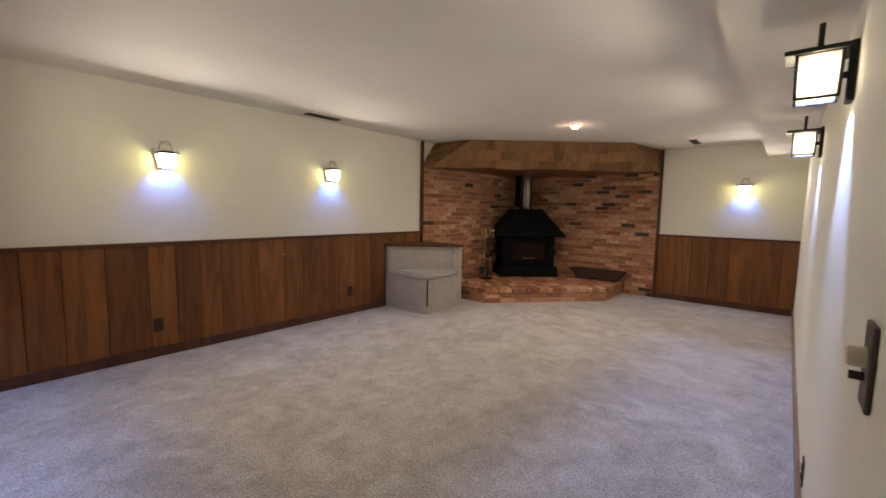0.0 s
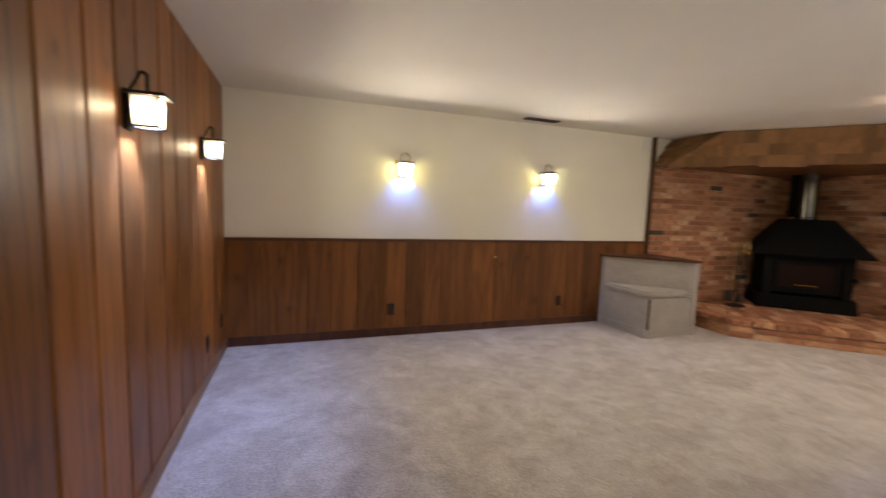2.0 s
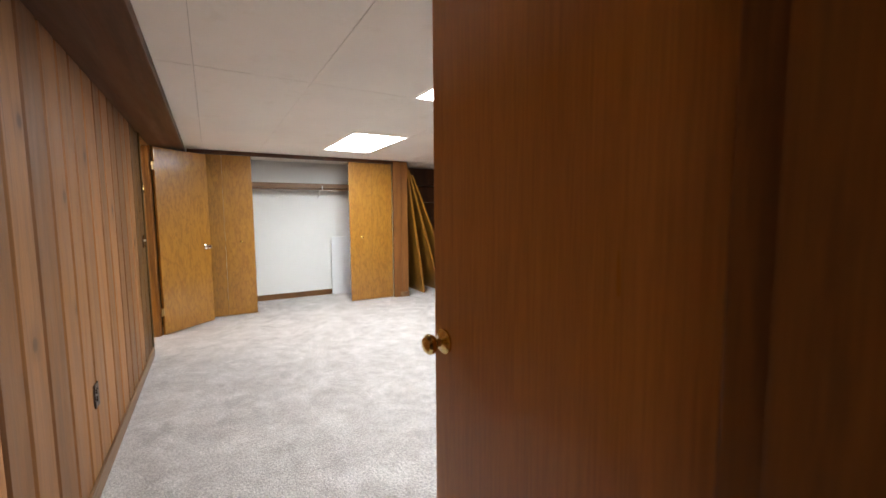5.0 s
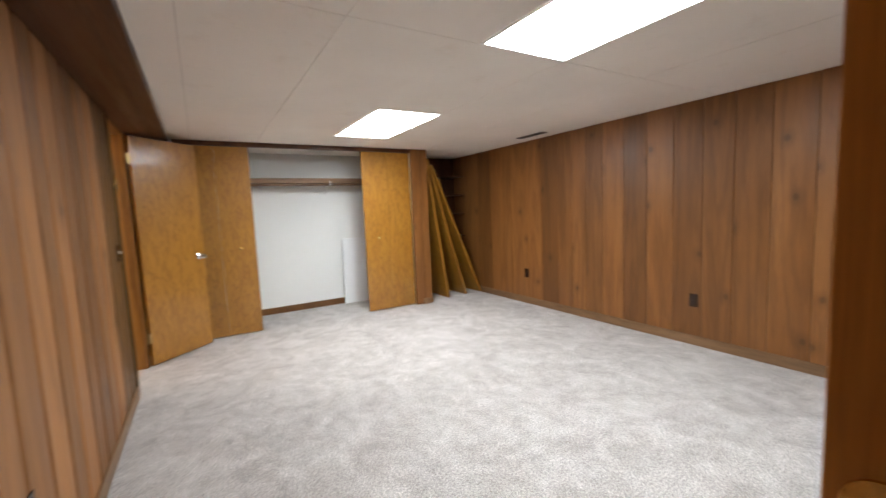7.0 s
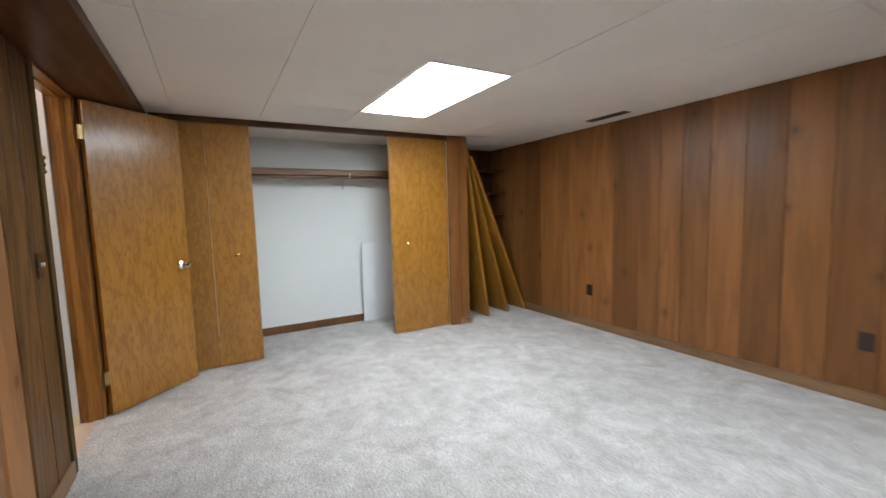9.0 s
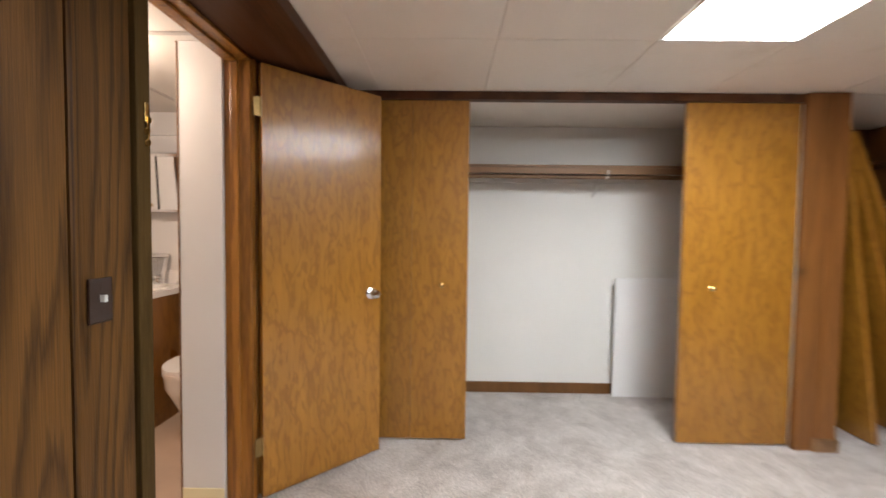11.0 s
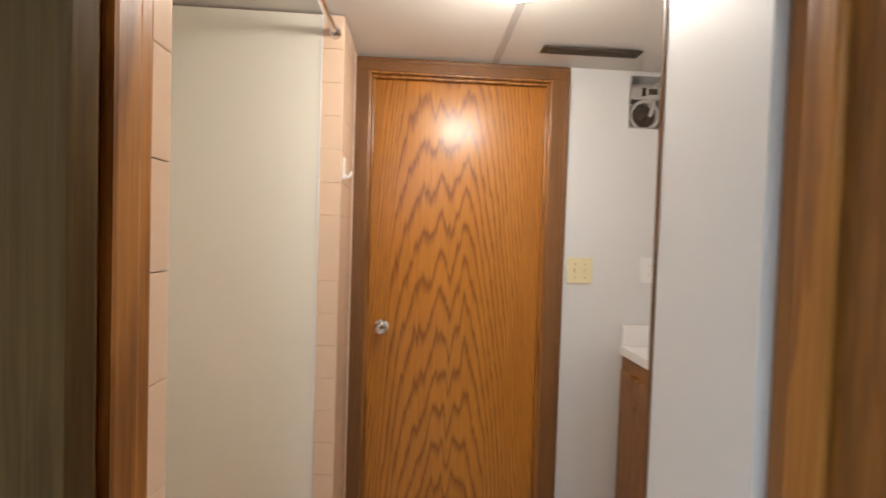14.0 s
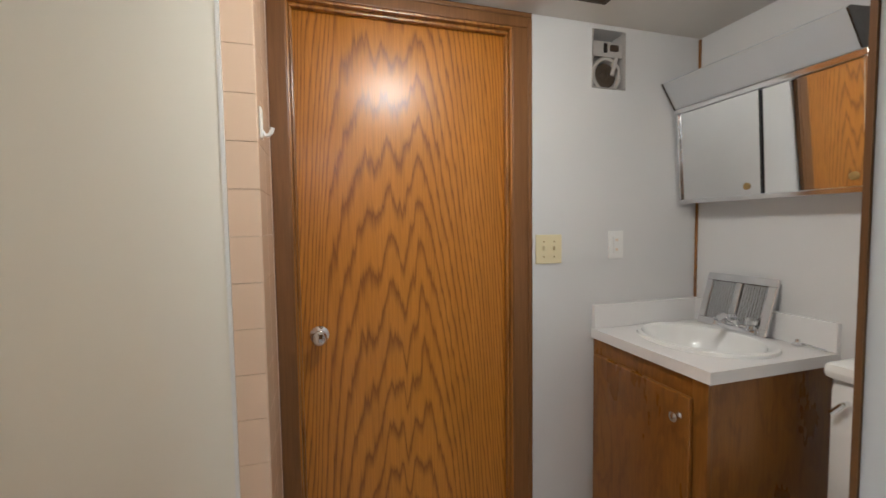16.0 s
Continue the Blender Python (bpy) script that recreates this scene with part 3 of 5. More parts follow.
trim("trim_cap_west", W1, W1 + 0.04, S1 + 0.022, 4.54, CAP - 0.02, CAP + 0.008, TRIM_DARK, "dark stained chair rail cap")
trim("trim_cap_north", -1.274, E1, N1 - 0.04, N1, CAP - 0.02, CAP + 0.008, TRIM_DARK, "dark stained chair rail cap")
trim("baseboard_west", W1 + 0.024, W1 + 0.036, S1 + 0.022, 3.86, 0, 0.085, TRIM_RED, "stained wood baseboard")
trim("baseboard_north", -1.274, E1, N1 - 0.036, N1 - 0.024, 0, 0.085, TRIM_RED, "stained wood baseboard")
trim("baseboard_south", W1 + 0.036, -1.0, S1 + 0.022, S1 + 0.034, 0, 0.085, BASE_BROWN, "stained wood baseboard")
trim("baseboard_east", E1 - 0.016, E1, 0.96, N1 - 0.04, 0, 0.085, BASE_BROWN, "brown wood baseboard")
trim("baseboard_room_east", E2 - 0.035, E2 - 0.022, -4.655, N2 - 0.01, 0, 0.085, BASE_BROWN, "brown wood baseboard")
trim("baseboard_room_west", W2 + 0.022, W2 + 0.035, -6.7, N2 - 0.01, 0, 0.085, BASE_BROWN, "brown wood baseboard")
trim("door_casing_6", E2 - 0.03, E2 - 0.001, -4.711, -4.656, 0, 2.05, CASING_OLIVE, "olive-brown flat casing board")
trim("baseboard_closet", -2.86, -0.14, CLOSET_BACK, CLOSET_BACK + 0.014, 0, 0.085, CASING_BROWN, "brown closet baseboard")
trim("trim_brick_west", W1, W1 + 0.055, 4.54, 4.565, 0.0, C1, TRIM_DARK, "dark trim board at the brick edge")
trim("trim_brick_north", -1.305, -1.275, N1 - 0.055, N1, 0.0, C1, TRIM_DARK, "dark trim board at the brick edge")
trim("ceiling_beam", -0.135, E2, BS, N2, 2.05, C2 + 0.02, TRIM_DARK, "dark stained boxed beam along the ceiling")
trim("trim_closet_header", -2.84, -0.15, F2 - 0.03, F2 + 0.025, 2.062, C2, TRIM_DARK, "dark stained closet header rail")
trim("cove_bath", BX1 - 0.012, BX1, -5.9, -5.58, 0.002, 0.075, IVORY, "cream vinyl cove base")
trim("cove_bath_stub", BX0 + 0.005, 0.489, -5.325, -5.318, 0.002, 0.075, IVORY, "cream vinyl cove base")


def casing(name, parts, mat, label):
    bm = bmesh.new()
    for p in parts:
        bm_box(bm, *p, bevel=0.005)
    return structure(name, bm, mat, label, "door casing")


casing("door_casing_1", [(DOOR_W - 0.001, DOOR_W + 0.018, N2, S1 + 0.02, 0, 2.045), (DOOR_W + 0.018, DOOR_W + 0.029, N2 + 0.055, S1 + 0.012, 0, 2.045),
                         (DOOR_E - 0.018, DOOR_E, N2, S1 + 0.02, 0, 2.045), (DOOR_W, DOOR_E, N2, S1 + 0.02, 2.045, 2.062)], PANEL_RED_LIT, "stained wood door jamb")
casing("door_casing_2", [(E2 - 0.022, BX0 + 0.004, BD_N - 0.014, BD_N + 0.001, 0, 2.035), (E2 - 0.022, BX0 + 0.004, BD_S + 0.001, BD_S + 0.016, 0, 2.035), (E2 - 0.022, BX0 + 0.004, BD_S, BD_N, 2.035, 2.05),
                         (E2 + 0.03, E2 + 0.066, BD_N - 0.026, BD_N - 0.014, 0, 2.035), (E2 + 0.03, E2 + 0.066, BD_S + 0.016, BD_S + 0.028, 0, 2.035), (E2 + 0.03, E2 + 0.066, BD_S + 0.028, BD_N - 0.026, 2.023, 2.035)],
       CASING_OAK, "oak door jamb")
casing("door_casing_3", [(E2 - 0.026, E2 - 0.002, BD_S - 0.06, BD_S - 0.001, 0, 2.05), (E2 - 0.033, E2 - 0.0255, BD_S - 0.06, BD_S - 0.044, 0, 2.05), (E2 - 0.031, E2 - 0.0255, BD_S - 0.012, BD_S - 0.004, 0, 2.05)], CASING_OAK, "oak door casing")
casing("door_casing_4", [(BX1 - 0.018, BX1 - 0.001, -5.591, -5.512, 0, 2.052), (BX1 - 0.018, BX1 - 0.001, -4.718, -4.646, 0, 2.052), (BX1 - 0.018, BX1 - 0.001, -5.591, -4.646, 2.052, 2.106),
                         (BX1 - 0.022, BX1 - 0.0175, -5.591, -5.575, 0, 2.09), (BX1 - 0.022, BX1 - 0.0175, -4.662, -4.646, 0, 2.09), (BX1 - 0.022, BX1 - 0.0175, -5.591, -4.646, 2.09, 2.106)], CASING_BROWN, "dark brown moulded door casing")
casing("door_casing_5", [(BX1 - 0.012, BX1 + 0.1, OD_S, OD_S + 0.012, 0, OD_TOP - 0.012), (BX1 - 0.012, BX1 + 0.1, OD_N - 0.012, OD_N, 0, OD_TOP - 0.012), (BX1 - 0.012, BX1 + 0.1, OD_S, OD_N, OD_TOP - 0.012, OD_TOP),
                         (BX1 + 0.006, BX1 + 0.029, OD_S + 0.012, OD_S + 0.022, 0, OD_TOP - 0.024), (BX1 + 0.006, BX1 + 0.029, OD_N - 0.022, OD_N - 0.012, 0, OD_TOP - 0.024), (BX1 + 0.006, BX1 + 0.029, OD_S + 0.012, OD_N - 0.012, OD_TOP - 0.024, OD_TOP - 0.012)], CASING_OAK, "oak door jamb with stop")


# ---- doors ----
def knob(parent, x, y, z, ny, mat, r=0.026, label="round door knob"):
    """A knob on a rose that sticks out along local y times ny."""
    m = Matrix.Translation((x, y, z)) @ Matrix.Rotation(radians(-90 * ny), 4, "X")
    bm = bm_lathe(bmesh.new(), [(r * 1.25, 0), (r * 1.25, 0.006), (r * 0.7, 0.012), (r * 0.42, 0.018), (r * 0.42, 0.032), (r * 0.8, 0.038), (r, 0.048), (r, 0.058), (r * 0.75, 0.066), (r * 0.3, 0.069)], 20, m)
    return part("door_knob", bm, mat, parent, label, True)


def hinge(parent, x, y, z, mat):
    bm = bmesh.new()
    bm_tube(bm, (x, y, z - 0.045), (x, y, z + 0.045), 0.006, seg=10)
    bm_box(bm, x - 0.03, x + 0.002, y - 0.003, y + 0.003, z - 0.043, z + 0.043)
    return part("hinge", bm, mat, parent, "metal butt hinge")


def slab_door(name, hx, hy, angle, width, height, mat, label, knob_mat, knob_z, knob_sides=(1, -1), hinges=None, thick=0.035, knob_in=0.065, knob_r=0.026):
    """A flush door with its hinge edge at the origin and its leaf along local +x."""
    d = thing(name, pose(hx, hy, 0.012, 0, 0, angle), label, "door")
    part("leaf", box(0, width, -thick / 2, thick / 2, 0, height, bevel=0.0025), mat, d)
    for sgn in knob_sides:
        knob(d, width - knob_in, sgn * thick / 2, knob_z - 0.012, sgn, knob_mat, knob_r)
    if hinges:
        for z in (0.25, height - 0.2):
            hinge(d, -0.004, hinges * thick / 2, z, BRASS_OLD)
    return d


ang = math.degrees(math.atan2(-1.148 + 0.392, -0.93 + 0.982))
door_1 = slab_door("door_1", -0.995, -0.392, ang, 0.765, 2.02, DOOR_DARK, "open dark walnut flush door with brass knob", BRASS, 0.942, (1, -1), knob_in=0.052, knob_r=0.029)
ang = math.degrees(math.atan2(-5.806 + 5.357, -0.314 - 0.155))
door_2 = slab_door("door_2", 0.14, -5.365, ang, 0.652, 2.02, DOOR_BIRCH, "open golden birch bathroom door with chrome knob", CHROME, 0.928, (1, -1), hinges=-1)
door_3 = slab_door("door_3", BX1 + 0.05, OD_S + 0.014, 90, 0.778, 2.026, DOOR_OAK, "closed oak flush door with chrome knob", CHROME, 0.937, (1,))


def bifold(x0, x1, knob_x, label, name="bifold_door"):
    d = thing(name, pose(x0, F2, 0.012), label, "closet door", "closet bifold doors")
    w = abs(x1 - x0) / 2
    for k in range(2):
        part("leaf", box(-(k + 1) * w + 0.0008, -k * w - 0.0008, -0.014, 0.014, 0, 2.045, bevel=0.001), DOOR_BIRCH, d)
    m = Matrix.Translation((knob_x - x0, 0.014, 0.945)) @ Matrix.Rotation(radians(-90), 4, "X")
    part("door_knob", bm_lathe(bmesh.new(), [(0.014, 0), (0.008, 0.004), (0.007, 0.012), (0.015, 0.018), (0.016, 0.024), (0.010, 0.029), (0.003, 0.030)], 16, m), BRASS, d, "small brass knob", True)
    return d


bifold(-0.17, -0.848, -0.69, "golden birch bifold closet door folded aside")
bifold(-2.13, -2.80, -2.308, "golden birch bifold closet door with brass knob")


# ---- lamps ----
COOL = (0.15, 0.34, 1.0)


def cage_bars(lamp, top, bot, r, mat):
    """Twelve bars round a lamp's glass."""
    pairs = list(zip(top, top[1:] + top[:1])) + list(zip(bot, bot[1:] + bot[:1])) + list(zip(top, bot))
    for a, b in pairs:
        part("cage_bar", bm_tube(bmesh.new(), a, b, r, seg=6), mat, lamp)


def sheet(bm, corners, thick):
    c = [Vector(p) for p in corners]
    n = (c[1] - c[0]).cross(c[2] - c[0]).normalized() * thick
    lo, hi = [bm.verts.new(p) for p in c], [bm.verts.new(p + n) for p in c]
    bm.faces.new(lo)
    bm.faces.new(list(reversed(hi)))
    for i in range(len(c)):
        bm.faces.new((lo[i], lo[(i + 1) % len(c)], hi[(i + 1) % len(c)], hi[i]))


def scroll(cx, cz, y, r, turns, start, way, n=14):
    return [(cx + r * (1 - 0.6 * k / n) * math.cos(start + way * turns * 2 * math.pi * k / n), y, cz + r * (1 - 0.6 * k / n) * math.sin(start + way * turns * 2 * math.pi * k / n)) for k in range(n + 1)]


def wall_sconce(m, label):
    """A tapered glass coach lamp under a shallow roof, with wire scrolls; its wall is local y = 0, its front local -y."""
    s = thing("wall_sconce", m, label, "wall sconce", "wall sconces")
    zt, zb, hw, hb, yc = 0.135, 0.0, 0.078, 0.052, -0.082
    top = [(-hw, yc - hw * 0.85, zt), (hw, yc - hw * 0.85, zt), (hw, yc + hw * 0.85, zt), (-hw, yc + hw * 0.85, zt)]
    bot = [(-hb, yc - hb, zb), (hb, yc - hb, zb), (hb, yc + hb, zb), (-hb, yc + hb, zb)]
    cage_bars(s, top, bot, 0.004, VENT_BROWN)
    for k in (0, 1, 3):
        g = bmesh.new()
        sheet(g, [top[k], top[(k + 1) % 4], bot[(k + 1) % 4], bot[k]], 0.0015)
        part("glass_pane", g, PANE_FRONT if k == 0 else PANE_AMBER, s, "amber ripple glass pane")
    # unseen opaque back, added to keep the lamp's glow off the wall
    g = bmesh.new()
    sheet(g, [top[2], top[3], bot[3], bot[2]], 0.0015)
    part("back_plate", g, VENT_BROWN, s)
    # inner sheet added only to hold the front pane's glow off the wall
    g = bmesh.new()
    sheet(g, [Vector(top[0]) + Vector((0.003, 0.005, -0.002)), Vector(top[1]) + Vector((-0.003, 0.005, -0.002)), Vector(bot[1]) + Vector((-0.003, 0.005, 0.002)), Vector(bot[0]) + Vector((0.003, 0.005, 0.002))], 0.0015)
    part("glow_blocker", g, PANE_BLOCKER, s, "added inner sheet blocking the front glow")
    roof = bmesh.new()
    o = 0.1
    ring = [roof.verts.new(p) for p in ((-o, yc - 0.085, zt + 0.002), (o, yc - 0.085, zt + 0.002), (o, yc + 0.08, zt + 0.002), (-o, yc + 0.08, zt + 0.002))]
    mid = [roof.verts.new(p) for p in ((-0.035, yc - 0.035, zt + 0.03), (0.035, yc - 0.035, zt + 0.03), (0.035, yc + 0.035, zt + 0.03), (-0.035, yc + 0.035, zt + 0.03))]
    roof.faces.new(list(reversed(ring)))
    roof.faces.new(mid)
    for k in range(4):
        roof.faces.new((ring[k], ring[(k + 1) % 4], mid[(k + 1) % 4], mid[k]))
    part("roof", roof, VENT_BROWN, s, "shallow bronze roof")
    w = bmesh.new()
    for sgn in (-1, 1):
        bm_wire(w, [(sgn * 0.062, yc, zt + 0.02), (sgn * 0.05, yc, zt + 0.07), (sgn * 0.042, yc, zt + 0.105)], 0.003, 6)
        bm_wire(w, [(sgn * abs(x), y, z) for x, y, z in scroll(0.02, zt + 0.105, yc, 0.022, 0.9, math.pi, -1)], 0.0028, 6)
        bm_wire(w, [(sgn * abs(x), y, z) for x, y, z in scroll(0.098, zt + 0.028, yc, 0.02, 0.8, math.pi * 1.2, 1)], 0.0028, 6)
    part("scroll", w, VENT_BROWN, s, "curled wire scroll")
    part("wall_plate", box(-0.045, 0.045, -0.012, 0, 0.02, 0.13, bevel=0.004), VENT_BROWN, s)
    part("light_bulb", bm_lathe(bmesh.new(), [(0.012, 0.10), (0.014, 0.085), (0.02, 0.072), (0.022, 0.06), (0.016, 0.047), (0.004, 0.042)], 14, Matrix.Translation((0, yc, 0.032))), BULB_GLOW, s, "", True)
    p = m @ Vector((0, yc, 0.05))
    point_lamp(p.x, p.y, p.z, BULB, COOL, 0.015)
    return s


def wall_lantern(m, label, curled=True):
    """A square iron lantern with seeded amber panes on a curled bracket."""
    s = thing("wall_lantern", m, label, "wall lantern", "wall lanterns")
    h, hw, yc = 0.155, 0.062, -0.1
    top = [(-hw, yc - hw, h), (hw, yc - hw, h), (hw, yc + hw, h), (-hw, yc + hw, h)]
    bot = [(x * 0.93, yc + (y - yc) * 0.93, 0) for x, y, _ in top]
    cage_bars(s, top, bot, 0.0055, IRON)
    for k in (0, 1, 3):
        g = bmesh.new()
        sheet(g, [top[k], top[(k + 1) % 4], bot[(k + 1) % 4], bot[k]], 0.0015)
        part("glass_pane", g, PANE_LANTERN if k == 0 else PANE_SIDE, s, "seeded amber glass pane")
    # unseen opaque back, added to block light towards the wall
    g = bmesh.new()
    sheet(g, [top[2], top[3], bot[3], bot[2]], 0.0015)
    part("back_plate", g, IRON, s)
    part("roof", box(-hw - 0.022, hw + 0.022, yc - hw - 0.036, yc + hw + 0.02, h - 0.002, h + 0.014, bevel=0.003), IRON, s)
    br = bmesh.new()
    bm_tube(br, (0, yc, h + 0.012), (0, yc, h + 0.115), 0.009)
    if not curled:
        part("arm", bm_tube(bmesh.new(), (0, yc + 0.06, h * 0.5), (0, -0.015, h * 0.5), 0.012), IRON, s)
    pts = [(0, yc, h + 0.105), (0, yc + 0.012, h + 0.125), (0, yc + 0.03, h + 0.122), (0, yc + 0.045, h + 0.09), (0, yc + 0.06, h + 0.06), (0, -0.012, h + 0.015)]
    if curled:
        bm_wire(br, pts, 0.009, 8)
    part("bracket", br, IRON, s, "iron bracket")
    part("wall_plate", box(-0.04, 0.04, -0.02, -0.001, -0.02, h + 0.03, bevel=0.004), IRON, s)
    part("light_bulb", bm_lathe(bmesh.new(), [(0.012, 0.152), (0.014, 0.14), (0.019, 0.132), (0.018, 0.122), (0.011, 0.114), (0.003, 0.112)], 14, Matrix.Translation((0, yc, 0))), BULB_GLOW, s, "", True)
    p = m @ Vector((0, yc, 0.088))
    point_lamp(p.x, p.y, p.z, LANTERN, (0.5, 0.6, 1.0), 0.015)
    return s


wall_sconce(pose(W1, 1.405, 1.605, 0, 0, 90) @ Matrix.Scale(0.86, 4), "bronze and amber glass sconce on a cream wall")
wall_sconce(pose(W1, 3.03, 1.605, 0, 0, 90) @ Matrix.Scale(0.86, 4), "bronze and amber glass sconce on a cream wall")
wall_sconce(pose(-0.25, N1, 1.575, 0, 0, 0) @ Matrix.Scale(0.86, 4), "bronze and amber glass sconce on a cream wall")
wall_lantern(pose(-1.76, S1 + 0.02, 1.575, 0, 0, 180) @ Matrix.Scale(0.74, 4), "black iron lantern on a cedar board wall")
wall_lantern(pose(-3.0, S1 + 0.02, 1.583, 0, 0, 180) @ Matrix.Scale(0.74, 4), "black iron lantern on a cedar board wall")
wall_lantern(pose(E1, 2.35, 1.735, 0, 0, -90), "black iron lantern on a cream wall", False)
wall_lantern(pose(E1, 4.15, 1.735, 0, 0, -90), "black iron lantern on a cream wall", False)

can = thing("ceiling_light", pose(-1.66, 4.765, C1), "small recessed ceiling lamp with warm glow", "ceiling light")
part("trim_ring", bm_lathe(bmesh.new(), [(0.075, 0), (0.075, -0.006), (0.055, -0.012), (0.05, -0.002)], 28), WHITE_PLASTIC, can, "", True)
part("lamp_face", bm_lathe(bmesh.new(), [(0.05, -0.004), (0.046, -0.022), (0.03, -0.034), (0.01, -0.038)], 24), CAN_GLOW, can, "glowing reflector bulb", True)
point_lamp(-1.66, 4.765, C1 - 0.07, 1.2, (1.0, 0.62, 0.34), 0.03)
spot = bpy.data.lights.new("can_spot", "SPOT")
spot.energy, spot.color, spot.spot_size, spot.spot_blend, spot.shadow_soft_size = CAN, (1.0, 0.74, 0.5), radians(150), 0.5, 0.05
new("can_spot_light", spot).location = (-1.66, 4.765, C1 - 0.045)

for y0, y1 in ((-2.705, -1.50), (-5.29, -4.08)):
    t = thing("ceiling_panel_light", pose(-1.92, (y0 + y1) / 2, C2), "recessed fluorescent panel with a glowing white diffuser", "ceiling light", "ceiling panel lights")
    hx, hy = 0.295, abs(y1 - y0) / 2
    fr = bmesh.new()
    for q in ((-hx, hx, -hy, -hy + 0.012), (-hx, hx, hy - 0.012, hy), (-hx, -hx + 0.012, -hy, hy), (hx - 0.012, hx, -hy, hy)):
        bm_box(fr, *q, -0.002, 0.02)
    part("frame", fr, WHITE_PLASTIC, t)
    part("diffuser", box(-hx + 0.01, hx - 0.01, -hy + 0.01, hy - 0.01, 0.003, 0.012), TROFFER_GLOW, t, "glowing white diffuser")

globe = thing("ceiling_globe", pose(0.885, -5.175, C2), "white opal glass globe ceiling lamp, lit", "ceiling light")
part("canopy", bm_lathe(bmesh.new(), [(0.125, 0.008), (0.128, -0.02), (0.12, -0.03), (0.09, -0.034)], 28), BRASS, globe, "brass canopy", True)
part("shade", bm_lathe(bmesh.new(), [(0.1, -0.03), (0.12, -0.045), (0.129, -0.072), (0.12, -0.102), (0.088, -0.13), (0.04, -0.145), (0.006, -0.148)], 28), GLOBE_GLOW, globe, "glowing opal glass", True)


# ---- small wall fittings ----
def outlet(m, plate_mat, label, face_mat, kind="outlet", name="wall_outlet"):
    """A cover plate with its device; the wall is local y = 0, the front local -y."""
    o = thing(name, m, label, "outlet" if kind == "outlet" else "light switch")
    w, h = {"double": (0.116, 0.116), "blank": (0.076, 0.118), "dimmer": (0.07, 0.134)}.get(kind, (0.072, 0.116))
    part("cover_plate", box(-w / 2, w / 2, -0.007, 0, -h / 2, h / 2, bevel=0.003), plate_mat, o)
    if kind == "outlet":
        for z in (-0.02, 0.02):
            part("socket", bm_prism(bmesh.new(), [(0.015 * math.cos(a * math.pi / 8), max(-0.012, min(0.012, 0.015 * math.sin(a * math.pi / 8)))) for a in range(16)], 0.0, 0.004,
                                    Matrix.Translation((0, -0.006, z)) @ Matrix.Rotation(radians(90), 4, "X")), face_mat, o)
    elif kind == "decora":
        part("socket", box(-0.017, 0.017, -0.011, -0.006, -0.034, 0.034, bevel=0.002), face_mat, o)
        for z in (-0.02, 0.02):
            part("slot", box(-0.006, 0.006, -0.0115, -0.0105, z - 0.005, z + 0.005), GROUT, o)
    elif kind == "dimmer":
        part("dial", bm_lathe(bmesh.new(), [(0.016, 0), (0.016, 0.019), (0.014, 0.022), (0.004, 0.023)], 20, Matrix.Translation((0, -0.007, 0.012)) @ Matrix.Rotation(radians(90), 4, "X")), face_mat, o, "ivory dimmer dial", True)
        part("knob", bm_tube(bmesh.new(), (0, -0.006, -0.018), (0, -0.024, -0.018), 0.007), BROWN_PLASTIC, o, "small brown knob")
    else:
        for x in ((-0.023, 0.023) if kind == "double" else (0,)):
            part("toggle", box(x - 0.005, x + 0.005, -0.02, -0.004, -0.004, 0.014, bevel=0.0015), face_mat, o, "small toggle lever")
            for z in (-0.03, 0.03):
                part("screw", bm_tube(bmesh.new(), (x, -0.006, z), (x, -0.0085, z), 0.003, seg=8), BROWN_PLASTIC if plate_mat is BROWN_PLASTIC else BRASS_OLD, o)
    return o


outlet(pose(W1 + 0.024, 1.305, 0.275, 0, 0, 90), BROWN_PLASTIC, "dark brown outlet cover on wainscot boards", BROWN_PLASTIC)
outlet(pose(W1 + 0.024, 3.297, 0.28, 0, 0, 90), BROWN_PLASTIC, "dark brown outlet cover on wainscot boards", BROWN_PLASTIC)
outlet(pose(-3.05, S1 + 0.022, 0.285, 0, 0, 180), BROWN_PLASTIC, "dark brown outlet cover on cedar boards", BROWN_PLASTIC)
outlet(pose(-3.60, S1 + 0.022, 0.30, 0, 0, 180), BROWN_PLASTIC, "dark brown outlet cover on cedar boards", BROWN_PLASTIC)
outlet(pose(E1 - 0.001, 1.36, 1.04, 0, 0, -90) @ Matrix.Scale(1.2, 4), VENT_BROWN, "bronze dimmer plate with an ivory dial", IVORY, "dimmer", "dimmer_switch")
outlet(pose(E1 - 0.001, 2.62, 0.19, 0, 0, -90), BROWN_PLASTIC, "dark brown outlet cover on a cream wall", BROWN_PLASTIC)
outlet(pose(W2 + 0.022, -2.87, 0.40, 0, 0, 90), BROWN_PLASTIC, "dark brown outlet cover on faded cedar boards", BROWN_PLASTIC, "outlet", "wall_plate")
outlet(pose(W2 + 0.022, -4.987, 0.405, 0, 0, 90), BROWN_PLASTIC, "dark brown outlet cover on faded cedar boards", BROWN_PLASTIC)
outlet(pose(E2 - 0.022, -2.58, 0.45, 0, 0, -90), BROWN_PLASTIC, "dark brown outlet cover on warm cedar boards", BROWN_PLASTIC)
outlet(pose(E2 - 0.022, -4.53, 1.085, 0, 0, -90), BROWN_PLASTIC, "dark brown switch plate with a white toggle", WHITE_PLASTIC, "switch", "light_switch")
